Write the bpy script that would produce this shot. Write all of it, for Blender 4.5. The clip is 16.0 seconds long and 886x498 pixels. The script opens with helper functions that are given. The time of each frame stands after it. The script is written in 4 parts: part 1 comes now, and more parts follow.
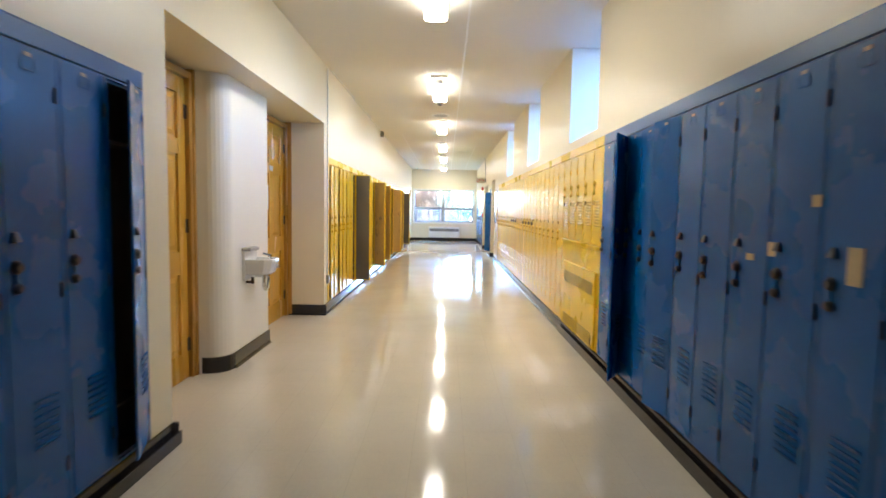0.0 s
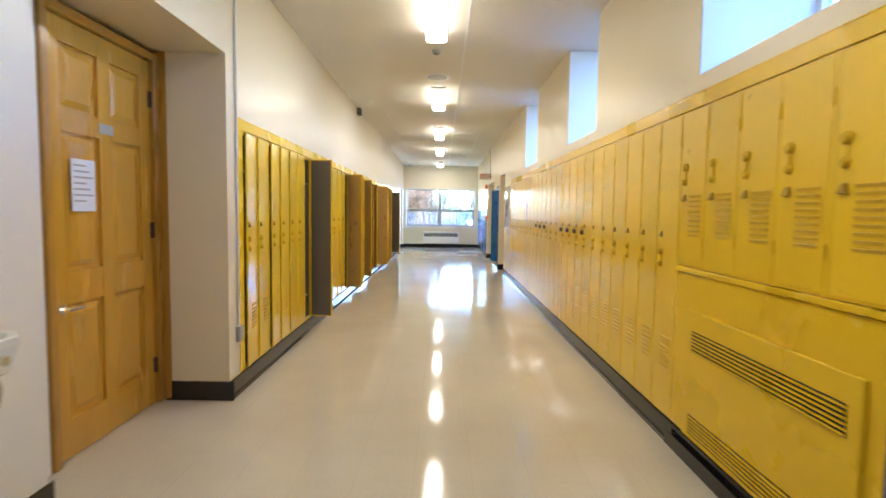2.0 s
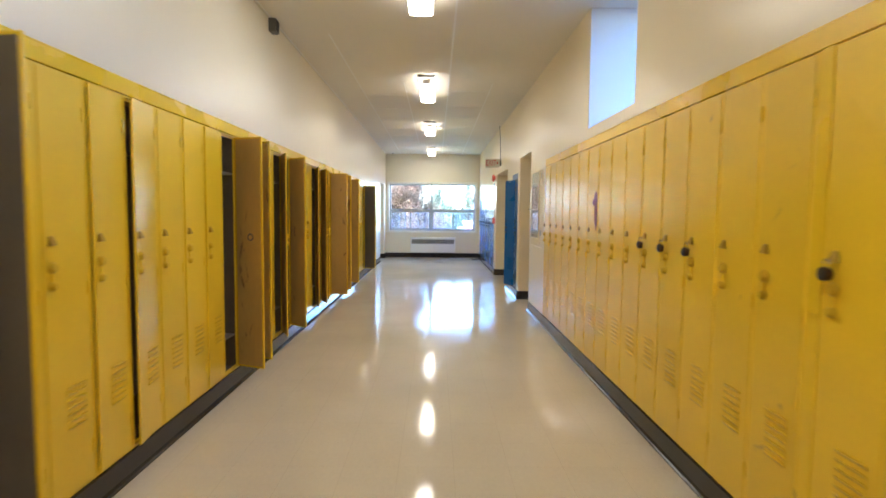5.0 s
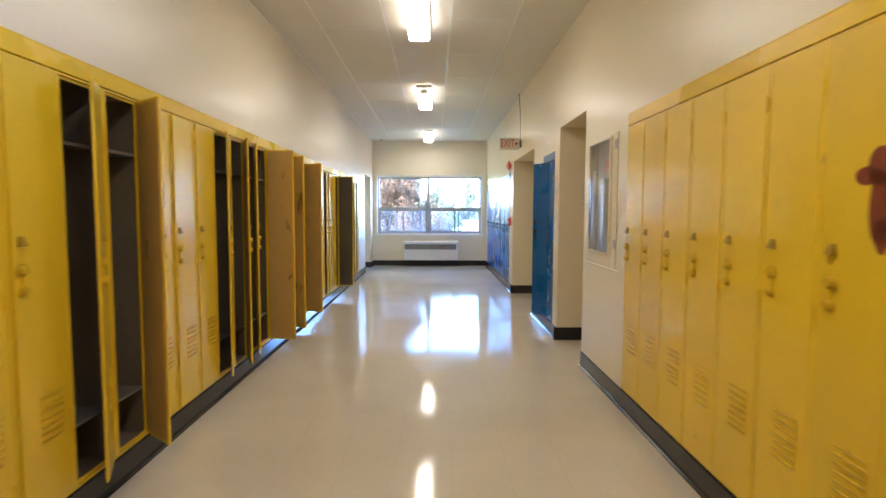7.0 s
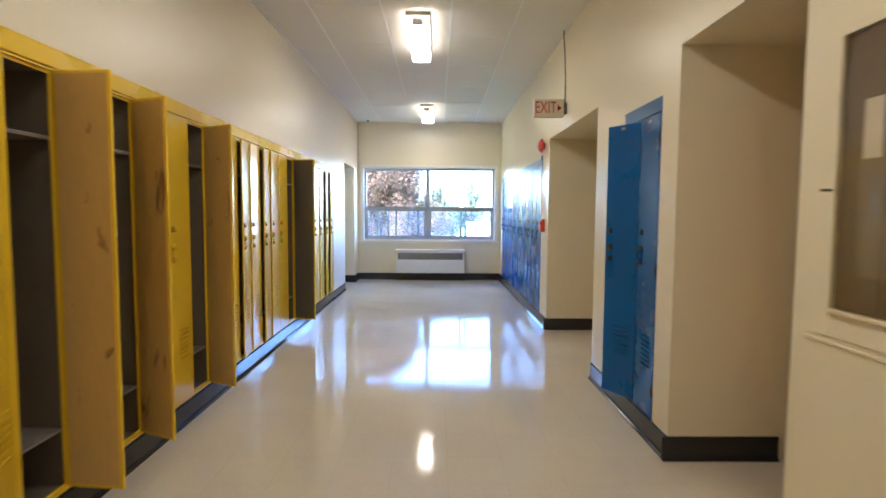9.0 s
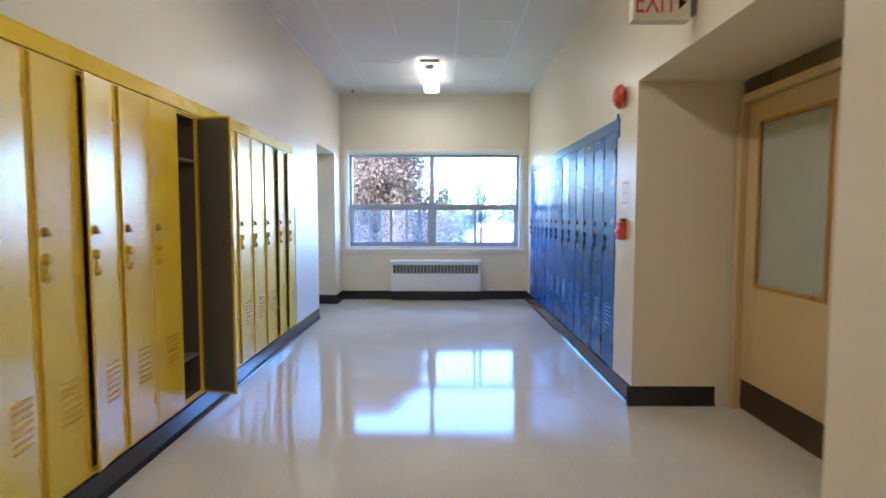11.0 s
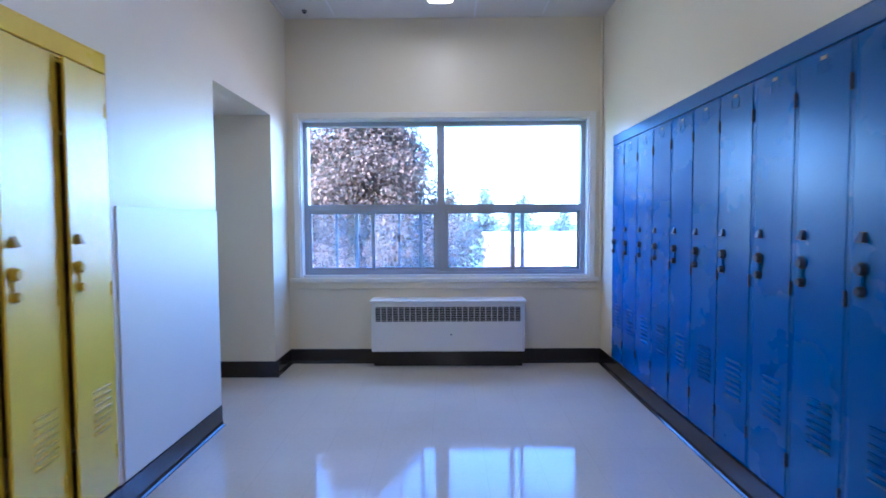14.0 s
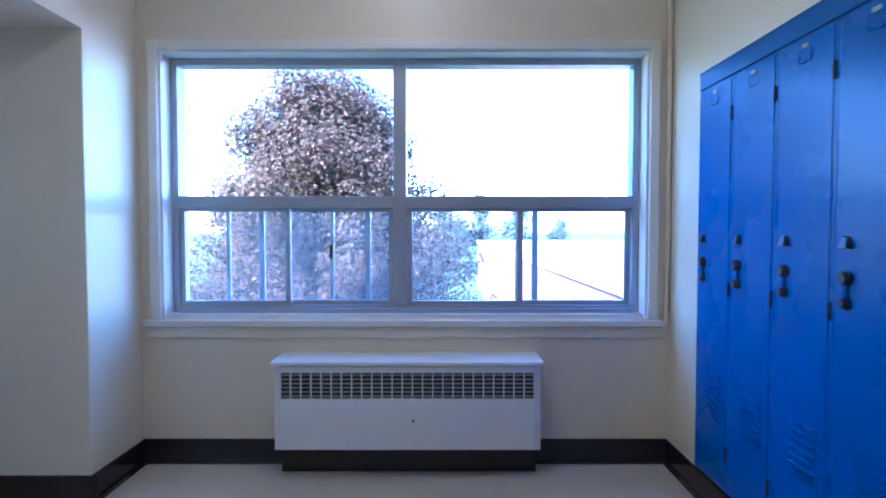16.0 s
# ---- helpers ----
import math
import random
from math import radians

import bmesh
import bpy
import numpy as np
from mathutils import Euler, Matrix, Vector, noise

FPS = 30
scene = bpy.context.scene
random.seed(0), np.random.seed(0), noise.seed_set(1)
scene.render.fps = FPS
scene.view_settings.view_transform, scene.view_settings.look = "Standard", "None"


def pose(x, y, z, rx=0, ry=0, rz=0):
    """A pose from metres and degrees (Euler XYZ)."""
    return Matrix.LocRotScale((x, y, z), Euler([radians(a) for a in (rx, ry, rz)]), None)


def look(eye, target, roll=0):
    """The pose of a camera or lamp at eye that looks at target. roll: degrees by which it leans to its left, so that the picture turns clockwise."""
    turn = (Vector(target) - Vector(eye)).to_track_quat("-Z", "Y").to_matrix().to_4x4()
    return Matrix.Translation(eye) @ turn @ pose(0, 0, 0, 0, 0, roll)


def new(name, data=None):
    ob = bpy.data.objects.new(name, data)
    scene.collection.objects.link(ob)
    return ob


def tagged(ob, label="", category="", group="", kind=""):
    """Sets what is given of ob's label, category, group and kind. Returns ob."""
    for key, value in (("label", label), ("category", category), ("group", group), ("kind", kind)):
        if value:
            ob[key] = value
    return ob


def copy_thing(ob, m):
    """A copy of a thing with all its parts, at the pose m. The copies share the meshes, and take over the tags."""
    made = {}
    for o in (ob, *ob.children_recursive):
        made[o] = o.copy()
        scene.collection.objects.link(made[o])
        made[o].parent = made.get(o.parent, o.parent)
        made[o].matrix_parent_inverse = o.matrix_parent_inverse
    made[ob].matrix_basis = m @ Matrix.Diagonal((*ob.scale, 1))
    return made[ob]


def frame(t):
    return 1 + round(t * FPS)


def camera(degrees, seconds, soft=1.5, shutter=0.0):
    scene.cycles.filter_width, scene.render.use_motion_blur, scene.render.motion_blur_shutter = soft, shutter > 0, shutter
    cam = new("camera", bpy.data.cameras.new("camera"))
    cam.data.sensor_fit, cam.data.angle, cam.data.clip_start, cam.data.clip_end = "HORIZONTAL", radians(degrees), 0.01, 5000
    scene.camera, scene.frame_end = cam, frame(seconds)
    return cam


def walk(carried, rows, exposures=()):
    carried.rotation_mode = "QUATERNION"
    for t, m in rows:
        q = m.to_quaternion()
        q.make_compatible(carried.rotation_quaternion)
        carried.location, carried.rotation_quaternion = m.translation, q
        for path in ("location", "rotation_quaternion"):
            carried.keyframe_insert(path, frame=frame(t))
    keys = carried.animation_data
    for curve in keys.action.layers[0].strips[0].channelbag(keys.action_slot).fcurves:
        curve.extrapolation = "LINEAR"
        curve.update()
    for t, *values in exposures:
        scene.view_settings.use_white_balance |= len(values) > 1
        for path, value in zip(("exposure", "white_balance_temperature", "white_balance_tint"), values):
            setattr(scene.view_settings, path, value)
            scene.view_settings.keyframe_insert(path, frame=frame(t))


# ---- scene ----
cam = camera(80.0, 16.0, 1.6, 0.5)
PATH = [
    (0, (1.698, 0.401, 1.402), (1.689, 2.395, 1.255), 1.0),
    (0.5, (1.668, 1.186, 1.39), (1.661, 3.181, 1.246), 1.1),
    (1, (1.671, 1.947, 1.383), (1.665, 3.942, 1.243), 1.1),
    (1.5, (1.668, 2.706, 1.371), (1.669, 4.702, 1.236), 0.8),
    (2, (1.654, 3.452, 1.391), (1.66, 5.448, 1.253), 0.8),
    (2.5, (1.677, 4.209, 1.398), (1.685, 6.204, 1.257), 0.8),
    (3, (1.658, 4.89, 1.403), (1.672, 6.885, 1.261), 0.6),
    (3.5, (1.673, 5.618, 1.399), (1.69, 7.613, 1.26), 0.8),
    (4, (1.698, 6.434, 1.406), (1.717, 8.429, 1.267), 0.9),
    (4.2, (1.72, 6.709, 1.409), (1.738, 8.704, 1.273), 0.8),
    (6.5, (1.721, 10.028, 1.402), (1.759, 12.023, 1.262), 0.4),
    (7, (1.735, 10.729, 1.395), (1.766, 12.724, 1.256), 0.2),
    (7.5, (1.751, 11.424, 1.408), (1.785, 13.419, 1.27), 0.3),
    (8, (1.749, 12.132, 1.406), (1.779, 14.127, 1.268), 0.3),
    (8.5, (1.772, 12.828, 1.4), (1.8, 14.823, 1.262), 0.3),
    (9, (1.766, 13.547, 1.387), (1.788, 15.543, 1.251), 0.4),
    (9.2, (1.783, 13.823, 1.379), (1.8, 15.818, 1.244), 0.4),
    (11.5, (1.736, 16.766, 1.345), (1.732, 18.763, 1.221), 0.1),
    (12, (1.729, 17.409, 1.346), (1.719, 19.406, 1.227), 0.2),
    (12.5, (1.684, 17.952, 1.383), (1.662, 19.948, 1.258), 0.0),
    (13, (1.618, 18.505, 1.366), (1.611, 20.502, 1.246), -0.2),
    (13.5, (1.595, 19.049, 1.352), (1.579, 21.046, 1.239), -0.3),
    (14, (1.629, 19.514, 1.332), (1.61, 21.512, 1.234), -0.3),
    (14.5, (1.689, 20.066, 1.335), (1.66, 22.063, 1.234), -0.4),
    (15, (1.739, 20.59, 1.31), (1.727, 22.588, 1.223), -0.3),
    (15.5, (1.787, 21.095, 1.31), (1.773, 23.093, 1.227), -0.2),
    (16, (1.811, 21.548, 1.311), (1.811, 23.547, 1.243), 0.0),
]
walk(cam, [(t, look(eye, target, roll)) for t, eye, target, roll in PATH], [(0.0, 5.76, 5750, 11), (2.0, 5.42, 5850, 11), (4.0, 5.17, 5800, 12), (6.5, 5.04, 5900, 14), (9.0, 4.94, 5750, 15), (11.5, 4.68, 5200, 18), (13.0, 4.44, 4800, 22), (16.0, 4.0, 4650, 24)])

# ---- world, sun, exposure ----
W_X, E_X, N_Y, CEIL = 0.12, 3.075, 24.5, 3.23      # corridor faces and ceiling height
world = bpy.data.worlds.new("sky")
scene.world = world
world.use_nodes = True
wn = world.node_tree
sky = wn.nodes.new("ShaderNodeTexSky")
sky.sky_type, sky.sun_disc = "NISHITA", False
sky.sun_elevation, sky.sun_rotation = radians(38), radians(238)
sky.air_density, sky.dust_density, sky.ozone_density = 1.0, 0.2, 5.0
wn.links.new(sky.outputs[0], wn.nodes["Background"].inputs[0])
wn.nodes["Background"].inputs[1].default_value = 0.15
sun = new("sun", bpy.data.lights.new("sun", "SUN"))
sun.data.energy, sun.data.angle, sun.data.color = 3.4, radians(0.6), (1.0, 0.95, 0.87)
sun.matrix_world = look((-25, -16, 23), (0, 0, 0))
LAMP = 0.98                                           # ceiling tubes


# ---- materials ----
def nodes_of(m):
    m.use_nodes = True
    return m.node_tree.nodes, m.node_tree.links, m.node_tree.nodes["Principled BSDF"]


def paint(name, colour, rough=0.4, metal=0.0, dark=0.85, scale=3.0, grain=60.0, bump=0.05, coat=0.0, stretch=(1, 1, 1), rvar=0.1, each=0.0, spec=0.5, spots=None, amount=0.62, coat_rough=0.15):
    """A surface with broad blotches, fine grain in colour, gloss and relief."""
    m = bpy.data.materials.new(name)
    n, l, b = nodes_of(m)
    tc = n.new("ShaderNodeTexCoord")
    mp = n.new("ShaderNodeMapping")
    mp.inputs["Scale"].default_value = stretch
    l.new(tc.outputs["Object"], mp.inputs[0])
    broad, fine = n.new("ShaderNodeTexNoise"), n.new("ShaderNodeTexNoise")
    for tex, s, d in ((broad, scale, 4), (fine, grain, 3)):
        tex.inputs["Scale"].default_value, tex.inputs["Detail"].default_value = s, d
        l.new(mp.outputs[0], tex.inputs["Vector"])
    if each:
        info = n.new("ShaderNodeObjectInfo")
        shift = n.new("ShaderNodeVectorMath")
        shift.operation = "SCALE"
        shift.inputs[0].default_value = (7.3, 3.1, 9.7)
        l.new(info.outputs["Random"], shift.inputs["Scale"])
        add = n.new("ShaderNodeVectorMath")
        l.new(tc.outputs["Object"], add.inputs[0])
        l.new(shift.outputs[0], add.inputs[1])
        l.new(add.outputs[0], mp.inputs[0])
    mix = n.new("ShaderNodeMix")
    mix.data_type = "RGBA"
    mix.inputs["A"].default_value = (*[c * dark for c in colour], 1)
    mix.inputs["B"].default_value = (*colour, 1)
    ramp = n.new("ShaderNodeMapRange")
    ramp.inputs["From Min"].default_value, ramp.inputs["From Max"].default_value = 0.25, 0.75
    blend = n.new("ShaderNodeMath")
    blend.operation = "MULTIPLY_ADD"
    blend.inputs[1].default_value = 0.35
    l.new(fine.outputs["Fac"], blend.inputs[0])
    half = n.new("ShaderNodeMath")
    half.operation = "MULTIPLY"
    half.inputs[1].default_value = 0.65
    l.new(broad.outputs["Fac"], half.inputs[0])
    l.new(half.outputs[0], blend.inputs[2])
    l.new(blend.outputs[0], ramp.inputs["Value"])
    l.new(ramp.outputs[0], mix.inputs["Factor"])
    out = mix.outputs["Result"]
    if each:
        hsv = n.new("ShaderNodeHueSaturation")
        val = n.new("ShaderNodeMapRange")
        val.inputs["To Min"].default_value, val.inputs["To Max"].default_value = 1 - each, 1 + each
        l.new(info.outputs["Random"], val.inputs["Value"])
        l.new(val.outputs[0], hsv.inputs["Value"])
        l.new(out, hsv.inputs["Color"])
        out = hsv.outputs[0]
    if spots:
        blot, gate, mark = n.new("ShaderNodeTexNoise"), n.new("ShaderNodeMapRange"), n.new("ShaderNodeMix")
        blot.inputs["Scale"].default_value, blot.inputs["Detail"].default_value, blot.inputs["Distortion"].default_value = 7.0, 6, 0.6
        l.new(mp.outputs[0], blot.inputs["Vector"])
        gate.inputs["From Min"].default_value, gate.inputs["From Max"].default_value = amount, amount + 0.06
        gate.inputs["To Max"].default_value = 0.8
        l.new(blot.outputs["Fac"], gate.inputs["Value"])
        mark.data_type = "RGBA"
        mark.inputs["B"].default_value = (*spots, 1)
        l.new(gate.outputs[0], mark.inputs["Factor"])
        l.new(out, mark.inputs["A"])
        out = mark.outputs["Result"]
    l.new(out, b.inputs["Base Color"])
    rr = n.new("ShaderNodeMapRange")
    rr.inputs["To Min"].default_value, rr.inputs["To Max"].default_value = max(0.02, rough - rvar), rough + rvar
    l.new(broad.outputs["Fac"], rr.inputs["Value"])
    l.new(rr.outputs[0], b.inputs["Roughness"])
    b.inputs["Metallic"].default_value = metal
    b.inputs["Specular IOR Level"].default_value = spec
    b.inputs["Coat Weight"].default_value = coat
    b.inputs["Coat Roughness"].default_value = coat_rough
    if bump:
        bp = n.new("ShaderNodeBump")
        bp.inputs["Strength"].default_value, bp.inputs["Distance"].default_value = bump, 0.01
        l.new(blend.outputs[0], bp.inputs["Height"])
        l.new(bp.outputs[0], b.inputs["Normal"])
    return m


def floor_material():
    """Waxed vinyl tiles, 305 mm, with scuffs and a slightly wavy polish."""
    m = bpy.data.materials.new("waxed_vinyl_tile")
    n, l, b = nodes_of(m)
    tc = n.new("ShaderNodeTexCoord")
    tile = n.new("ShaderNodeTexBrick")
    tile.offset = 0.0
    tile.inputs["Scale"].default_value = 1.0
    tile.inputs["Brick Width"].default_value = tile.inputs["Row Height"].default_value = 0.305
    tile.inputs["Mortar Size"].default_value = 0.0012
    tile.inputs["Color1"].default_value = (0.65, 0.59, 0.485, 1)
    tile.inputs["Color2"].default_value = (0.665, 0.605, 0.497, 1)
    tile.inputs["Mortar"].default_value = (0.575, 0.515, 0.415, 1)
    l.new(tc.outputs["Object"], tile.inputs["Vector"])
    wide, grit, wave = (n.new("ShaderNodeTexNoise") for _ in range(3))
    for tex, s, d in ((wide, 0.9, 5), (grit, 45, 4), (wave, 3.0, 2)):
        tex.inputs["Scale"].default_value, tex.inputs["Detail"].default_value = s, d
        l.new(tc.outputs["Object"], tex.inputs["Vector"])
    mul = n.new("ShaderNodeMix")
    mul.data_type, mul.blend_type = "RGBA", "MULTIPLY"
    mul.inputs["Factor"].default_value = 1.0
    l.new(tile.outputs["Color"], mul.inputs["A"])
    ramp = n.new("ShaderNodeValToRGB")
    ramp.color_ramp.elements[0].position, ramp.color_ramp.elements[1].position = 0.3, 0.62
    ramp.color_ramp.elements[0].color, ramp.color_ramp.elements[1].color = (0.86, 0.85, 0.83, 1), (1, 1, 1, 1)
    mixn = n.new("ShaderNodeMath")
    mixn.operation = "MULTIPLY_ADD"
    mixn.inputs[1].default_value = 0.3
    l.new(grit.outputs["Fac"], mixn.inputs[0])
    sc = n.new("ShaderNodeMath")
    sc.operation = "MULTIPLY"
    sc.inputs[1].default_value = 0.7
    l.new(wide.outputs["Fac"], sc.inputs[0])
    l.new(sc.outputs[0], mixn.inputs[2])
    l.new(mixn.outputs[0], ramp.inputs[0])
    l.new(ramp.outputs[0], mul.inputs["B"])
    l.new(mul.outputs["Result"], b.inputs["Base Color"])
    rr = n.new("ShaderNodeMapRange")
    rr.inputs["To Min"].default_value, rr.inputs["To Max"].default_value = 0.04, 0.13
    l.new(wide.outputs["Fac"], rr.inputs["Value"])
    l.new(rr.outputs[0], b.inputs["Roughness"])
    b.inputs["Specular IOR Level"].default_value = 0.46
    bp = n.new("ShaderNodeBump")
    bp.inputs["Strength"].default_value, bp.inputs["Distance"].default_value = 0.055, 0.02
    l.new(wave.outputs["Fac"], bp.inputs["Height"])
    l.new(bp.outputs[0], b.inputs["Normal"])
    return m


def glow(name, colour, strength):
    m = bpy.data.materials.new(name)
    n, l, b = nodes_of(m)
    b.inputs["Base Color"].default_value = (0.8, 0.8, 0.8, 1)
    b.inputs["Emission Color"].default_value = (*colour, 1)
    b.inputs["Emission Strength"].default_value = strength
    return m


def glass_material(name, tint=(0.90, 0.96, 1.0), rough=0.0, dull=False, haze=0.0):
    """Thin window glass: clear or frosted sheet with a glossy face, and a veil that imitates glare if asked for."""
    m = bpy.data.materials.new(name)
    n, l, b = nodes_of(m)
    if dull:
        b.inputs["Base Color"].default_value = (*tint, 1)
        b.inputs["Transmission Weight"].default_value = 0.35
        b.inputs["Roughness"].default_value = rough
        return m
    n.remove(b)
    clear, gloss, mix, fres = (n.new("ShaderNode" + k) for k in ("BsdfTransparent", "BsdfGlossy", "MixShader", "LayerWeight"))
    curve, share = n.new("ShaderNodeMath"), n.new("ShaderNodeMath")
    clear.inputs["Color"].default_value = (*tint, 1)
    gloss.inputs["Roughness"].default_value = rough
    fres.inputs["Blend"].default_value = 0.5
    curve.operation, share.operation = "POWER", "MULTIPLY_ADD"
    curve.inputs[1].default_value = 4.5
    share.inputs[1].default_value, share.inputs[2].default_value = 0.85, 0.035
    l.new(fres.outputs["Facing"], curve.inputs[0])
    l.new(curve.outputs[0], share.inputs[0])
    l.new(share.outputs[0], mix.inputs[0])
    l.new(clear.outputs[0], mix.inputs[1])
    l.new(gloss.outputs[0], mix.inputs[2])
    out = mix.outputs[0]
    # pale translucent veil mixed into the pane, imitating the glare from outside
    if haze:
        film, veil, mottle = n.new("ShaderNodeBsdfTranslucent"), n.new("ShaderNodeMixShader"), n.new("ShaderNodeTexNoise")
        span = n.new("ShaderNodeMapRange")
        mottle.inputs["Scale"].default_value, mottle.inputs["Detail"].default_value = 5.0, 5
        span.inputs["To Min"].default_value, span.inputs["To Max"].default_value = haze * 0.5, haze * 1.5
        film.inputs["Color"].default_value = (0.80, 0.86, 0.92, 1)
        l.new(mottle.outputs["Fac"], span.inputs["Value"])
        l.new(span.outputs[0], veil.inputs[0])
        l.new(out, veil.inputs[1])
        l.new(film.outputs[0], veil.inputs[2])
        out = veil.outputs[0]
    l.new(out, n["Material Output"].inputs[0])
    return m


WALL = paint("cream_wall_paint", (0.80, 0.715, 0.535), 0.34, dark=0.95, scale=1.2, grain=90, bump=0.06, spec=0.4)
PANELW = paint("pale_gloss_paint", (0.80, 0.765, 0.68), 0.34, rvar=0.04, dark=0.97, scale=1.5, grain=70, bump=0.03)
WHITE = paint("white_gloss_paint", (0.82, 0.81, 0.78), 0.3, rvar=0.04, dark=0.97, scale=1.5, grain=70, bump=0.04)
CEILM = paint("ceiling_board", (0.78, 0.74, 0.66), 0.6, dark=0.93, scale=1.0, grain=120, bump=0.08)
FLOORM = floor_material()
YELLOW = paint("yellow_locker_paint", (0.86, 0.575, 0.012), 0.24, dark=0.9, scale=2.2, grain=45, bump=0.015, each=0.05, rvar=0.05, spec=0.4, coat=0.55, coat_rough=0.42, spots=(0.50, 0.32, 0.03), amount=0.71)
YEL_PLAIN = paint("yellow_panel_paint", (0.86, 0.575, 0.012), 0.28, dark=0.9, scale=1.4, grain=40, bump=0.015, spec=0.4)
BLUE = paint("blue_locker_paint", (0.001, 0.104, 0.385), 0.27, dark=0.92, scale=2.2, grain=45, bump=0.012, each=0.10, rvar=0.04, spec=0.30, coat=0.12, coat_rough=0.2)
BLU_PLAIN = paint("blue_panel_paint", (0.001, 0.098, 0.34), 0.3, dark=0.85, rvar=0.05, spec=0.4, scale=1.4, grain=40, bump=0.015)
YEL_GRIME = paint("grimy_yellow_fitting", (0.46, 0.29, 0.02), 0.5, dark=0.6, scale=9, grain=80, spec=0.2)
YEL_FIT = paint("worn_yellow_fitting", (0.70, 0.45, 0.014), 0.5, dark=0.75, scale=9, grain=80, spec=0.2)
BLU_DARK = paint("dark_blue_fitting", (0.010, 0.022, 0.055), 0.35, dark=0.6, scale=9, grain=80)
TAN = paint("tan_door_lining", (0.66, 0.42, 0.13), 0.45, dark=0.78, scale=2.6, grain=30, bump=0.06, stretch=(1.6, 1.6, 0.5), each=0.06, spots=(0.13, 0.05, 0.02), amount=0.64)
GREY = paint("grey_door_lining", (0.155, 0.135, 0.115), 0.45, dark=0.75, scale=3, grain=40, each=0.05)
INSIDE = paint("locker_inside_grey", (0.18, 0.145, 0.11), 0.5, dark=0.7, scale=3, grain=40, each=0.08)
SHELF = paint("grey_shelf_steel", (0.22, 0.20, 0.18), 0.4, dark=0.75, scale=6, grain=60)
RUBBER = paint("black_rubber_base", (0.020, 0.018, 0.021), 0.13, rvar=0.04, dark=0.85, scale=5, grain=50, bump=0.05)
WOOD = paint("varnished_fir", (0.66, 0.345, 0.033), 0.25, dark=0.8, scale=2.4, grain=24, bump=0.04, stretch=(4, 4, 0.5), coat=0.4)
WOOD_DK = paint("varnished_fir_trim", (0.50, 0.25, 0.033), 0.3, dark=0.7, scale=2.4, grain=24, bump=0.04, stretch=(4, 4, 0.5), coat=0.3)
DARKWOOD = paint("dark_door_frame", (0.075, 0.032, 0.015), 0.35, dark=0.6, scale=4, grain=30)
BRONZE = paint("dark_bronze", (0.09, 0.05, 0.02), 0.4, metal=0.6, dark=0.6, scale=10, grain=60)
CHROME = paint("chrome", (0.75, 0.75, 0.75), 0.15, metal=1.0, dark=0.85, scale=8, grain=60, bump=0, rvar=0.05)
ALU = paint("aluminium_frame", (0.42, 0.45, 0.50), 0.35, metal=0.3, dark=0.9, scale=4, grain=60)
PORCELAIN = paint("white_porcelain", (0.80, 0.79, 0.74), 0.12, dark=0.95, scale=4, grain=40, bump=0, rvar=0.05)
PAPER = paint("white_paper", (0.82, 0.84, 0.86), 0.7, dark=0.95, scale=8, grain=80)
INK = paint("printed_ink", (0.10, 0.10, 0.13), 0.6, dark=0.8)
PINK = paint("pink_print", (0.62, 0.22, 0.24), 0.6, dark=0.85)
RED = paint("red_enamel", (0.62, 0.055, 0.02), 0.28, dark=0.75, scale=12, grain=60)
REDTXT = paint("red_sign_letters", (0.66, 0.04, 0.03), 0.45, dark=0.9)
SIGNW = paint("sign_face_cream", (0.78, 0.72, 0.60), 0.4, dark=0.92)
GREYBOX = paint("grey_plastic", (0.16, 0.15, 0.14), 0.45, dark=0.8)
LGREY = paint("light_grey_steel", (0.42, 0.41, 0.39), 0.4, dark=0.85)
BLACKM = paint("black_void", (0.02, 0.02, 0.022), 0.6, dark=0.7)
RUST = paint("rust_red_smear", (0.26, 0.045, 0.008), 0.5, dark=0.5, scale=14, grain=70)
CREAM_DOOR = paint("cream_door_paint", (0.64, 0.47, 0.23), 0.35, dark=0.92, scale=2, grain=50)
BRICK = paint("red_brick", (0.21, 0.075, 0.055), 0.8, dark=0.7, scale=1.5, grain=12)
ROOF = paint("pale_roof_membrane", (0.72, 0.70, 0.66), 0.75, dark=0.78, scale=0.35, grain=5, bump=0.1)
GRASS = paint("lawn", (0.085, 0.13, 0.035), 0.9, dark=0.7, scale=0.2, grain=3, bump=0.3)
BARK = paint("bark", (0.06, 0.042, 0.032), 0.85, dark=0.6, scale=6, grain=30, bump=0.5, stretch=(1, 1, 0.3))
TUBE = glow("lit_diffuser", (1.0, 0.895, 0.70), LAMP)
TUBE_SIDE = glow("lit_diffuser_side", (1.0, 0.895, 0.70), LAMP * 0.08)
GLASS = glass_material("window_glass")
# lower panes carry the glare veil in their material
GLASS_HAZY = glass_material("hazy_sash_glass", (0.86, 0.93, 0.98), haze=0.04)
# blue-grey tint that dims the sky's brightness in the high panes
GLASS_HIGH = glass_material("sky_dimming_glass", (0.46, 0.53, 0.63))
GLASS_BLIND = glass_material("frosted_glass", (0.62, 0.63, 0.50), 0.35, True)


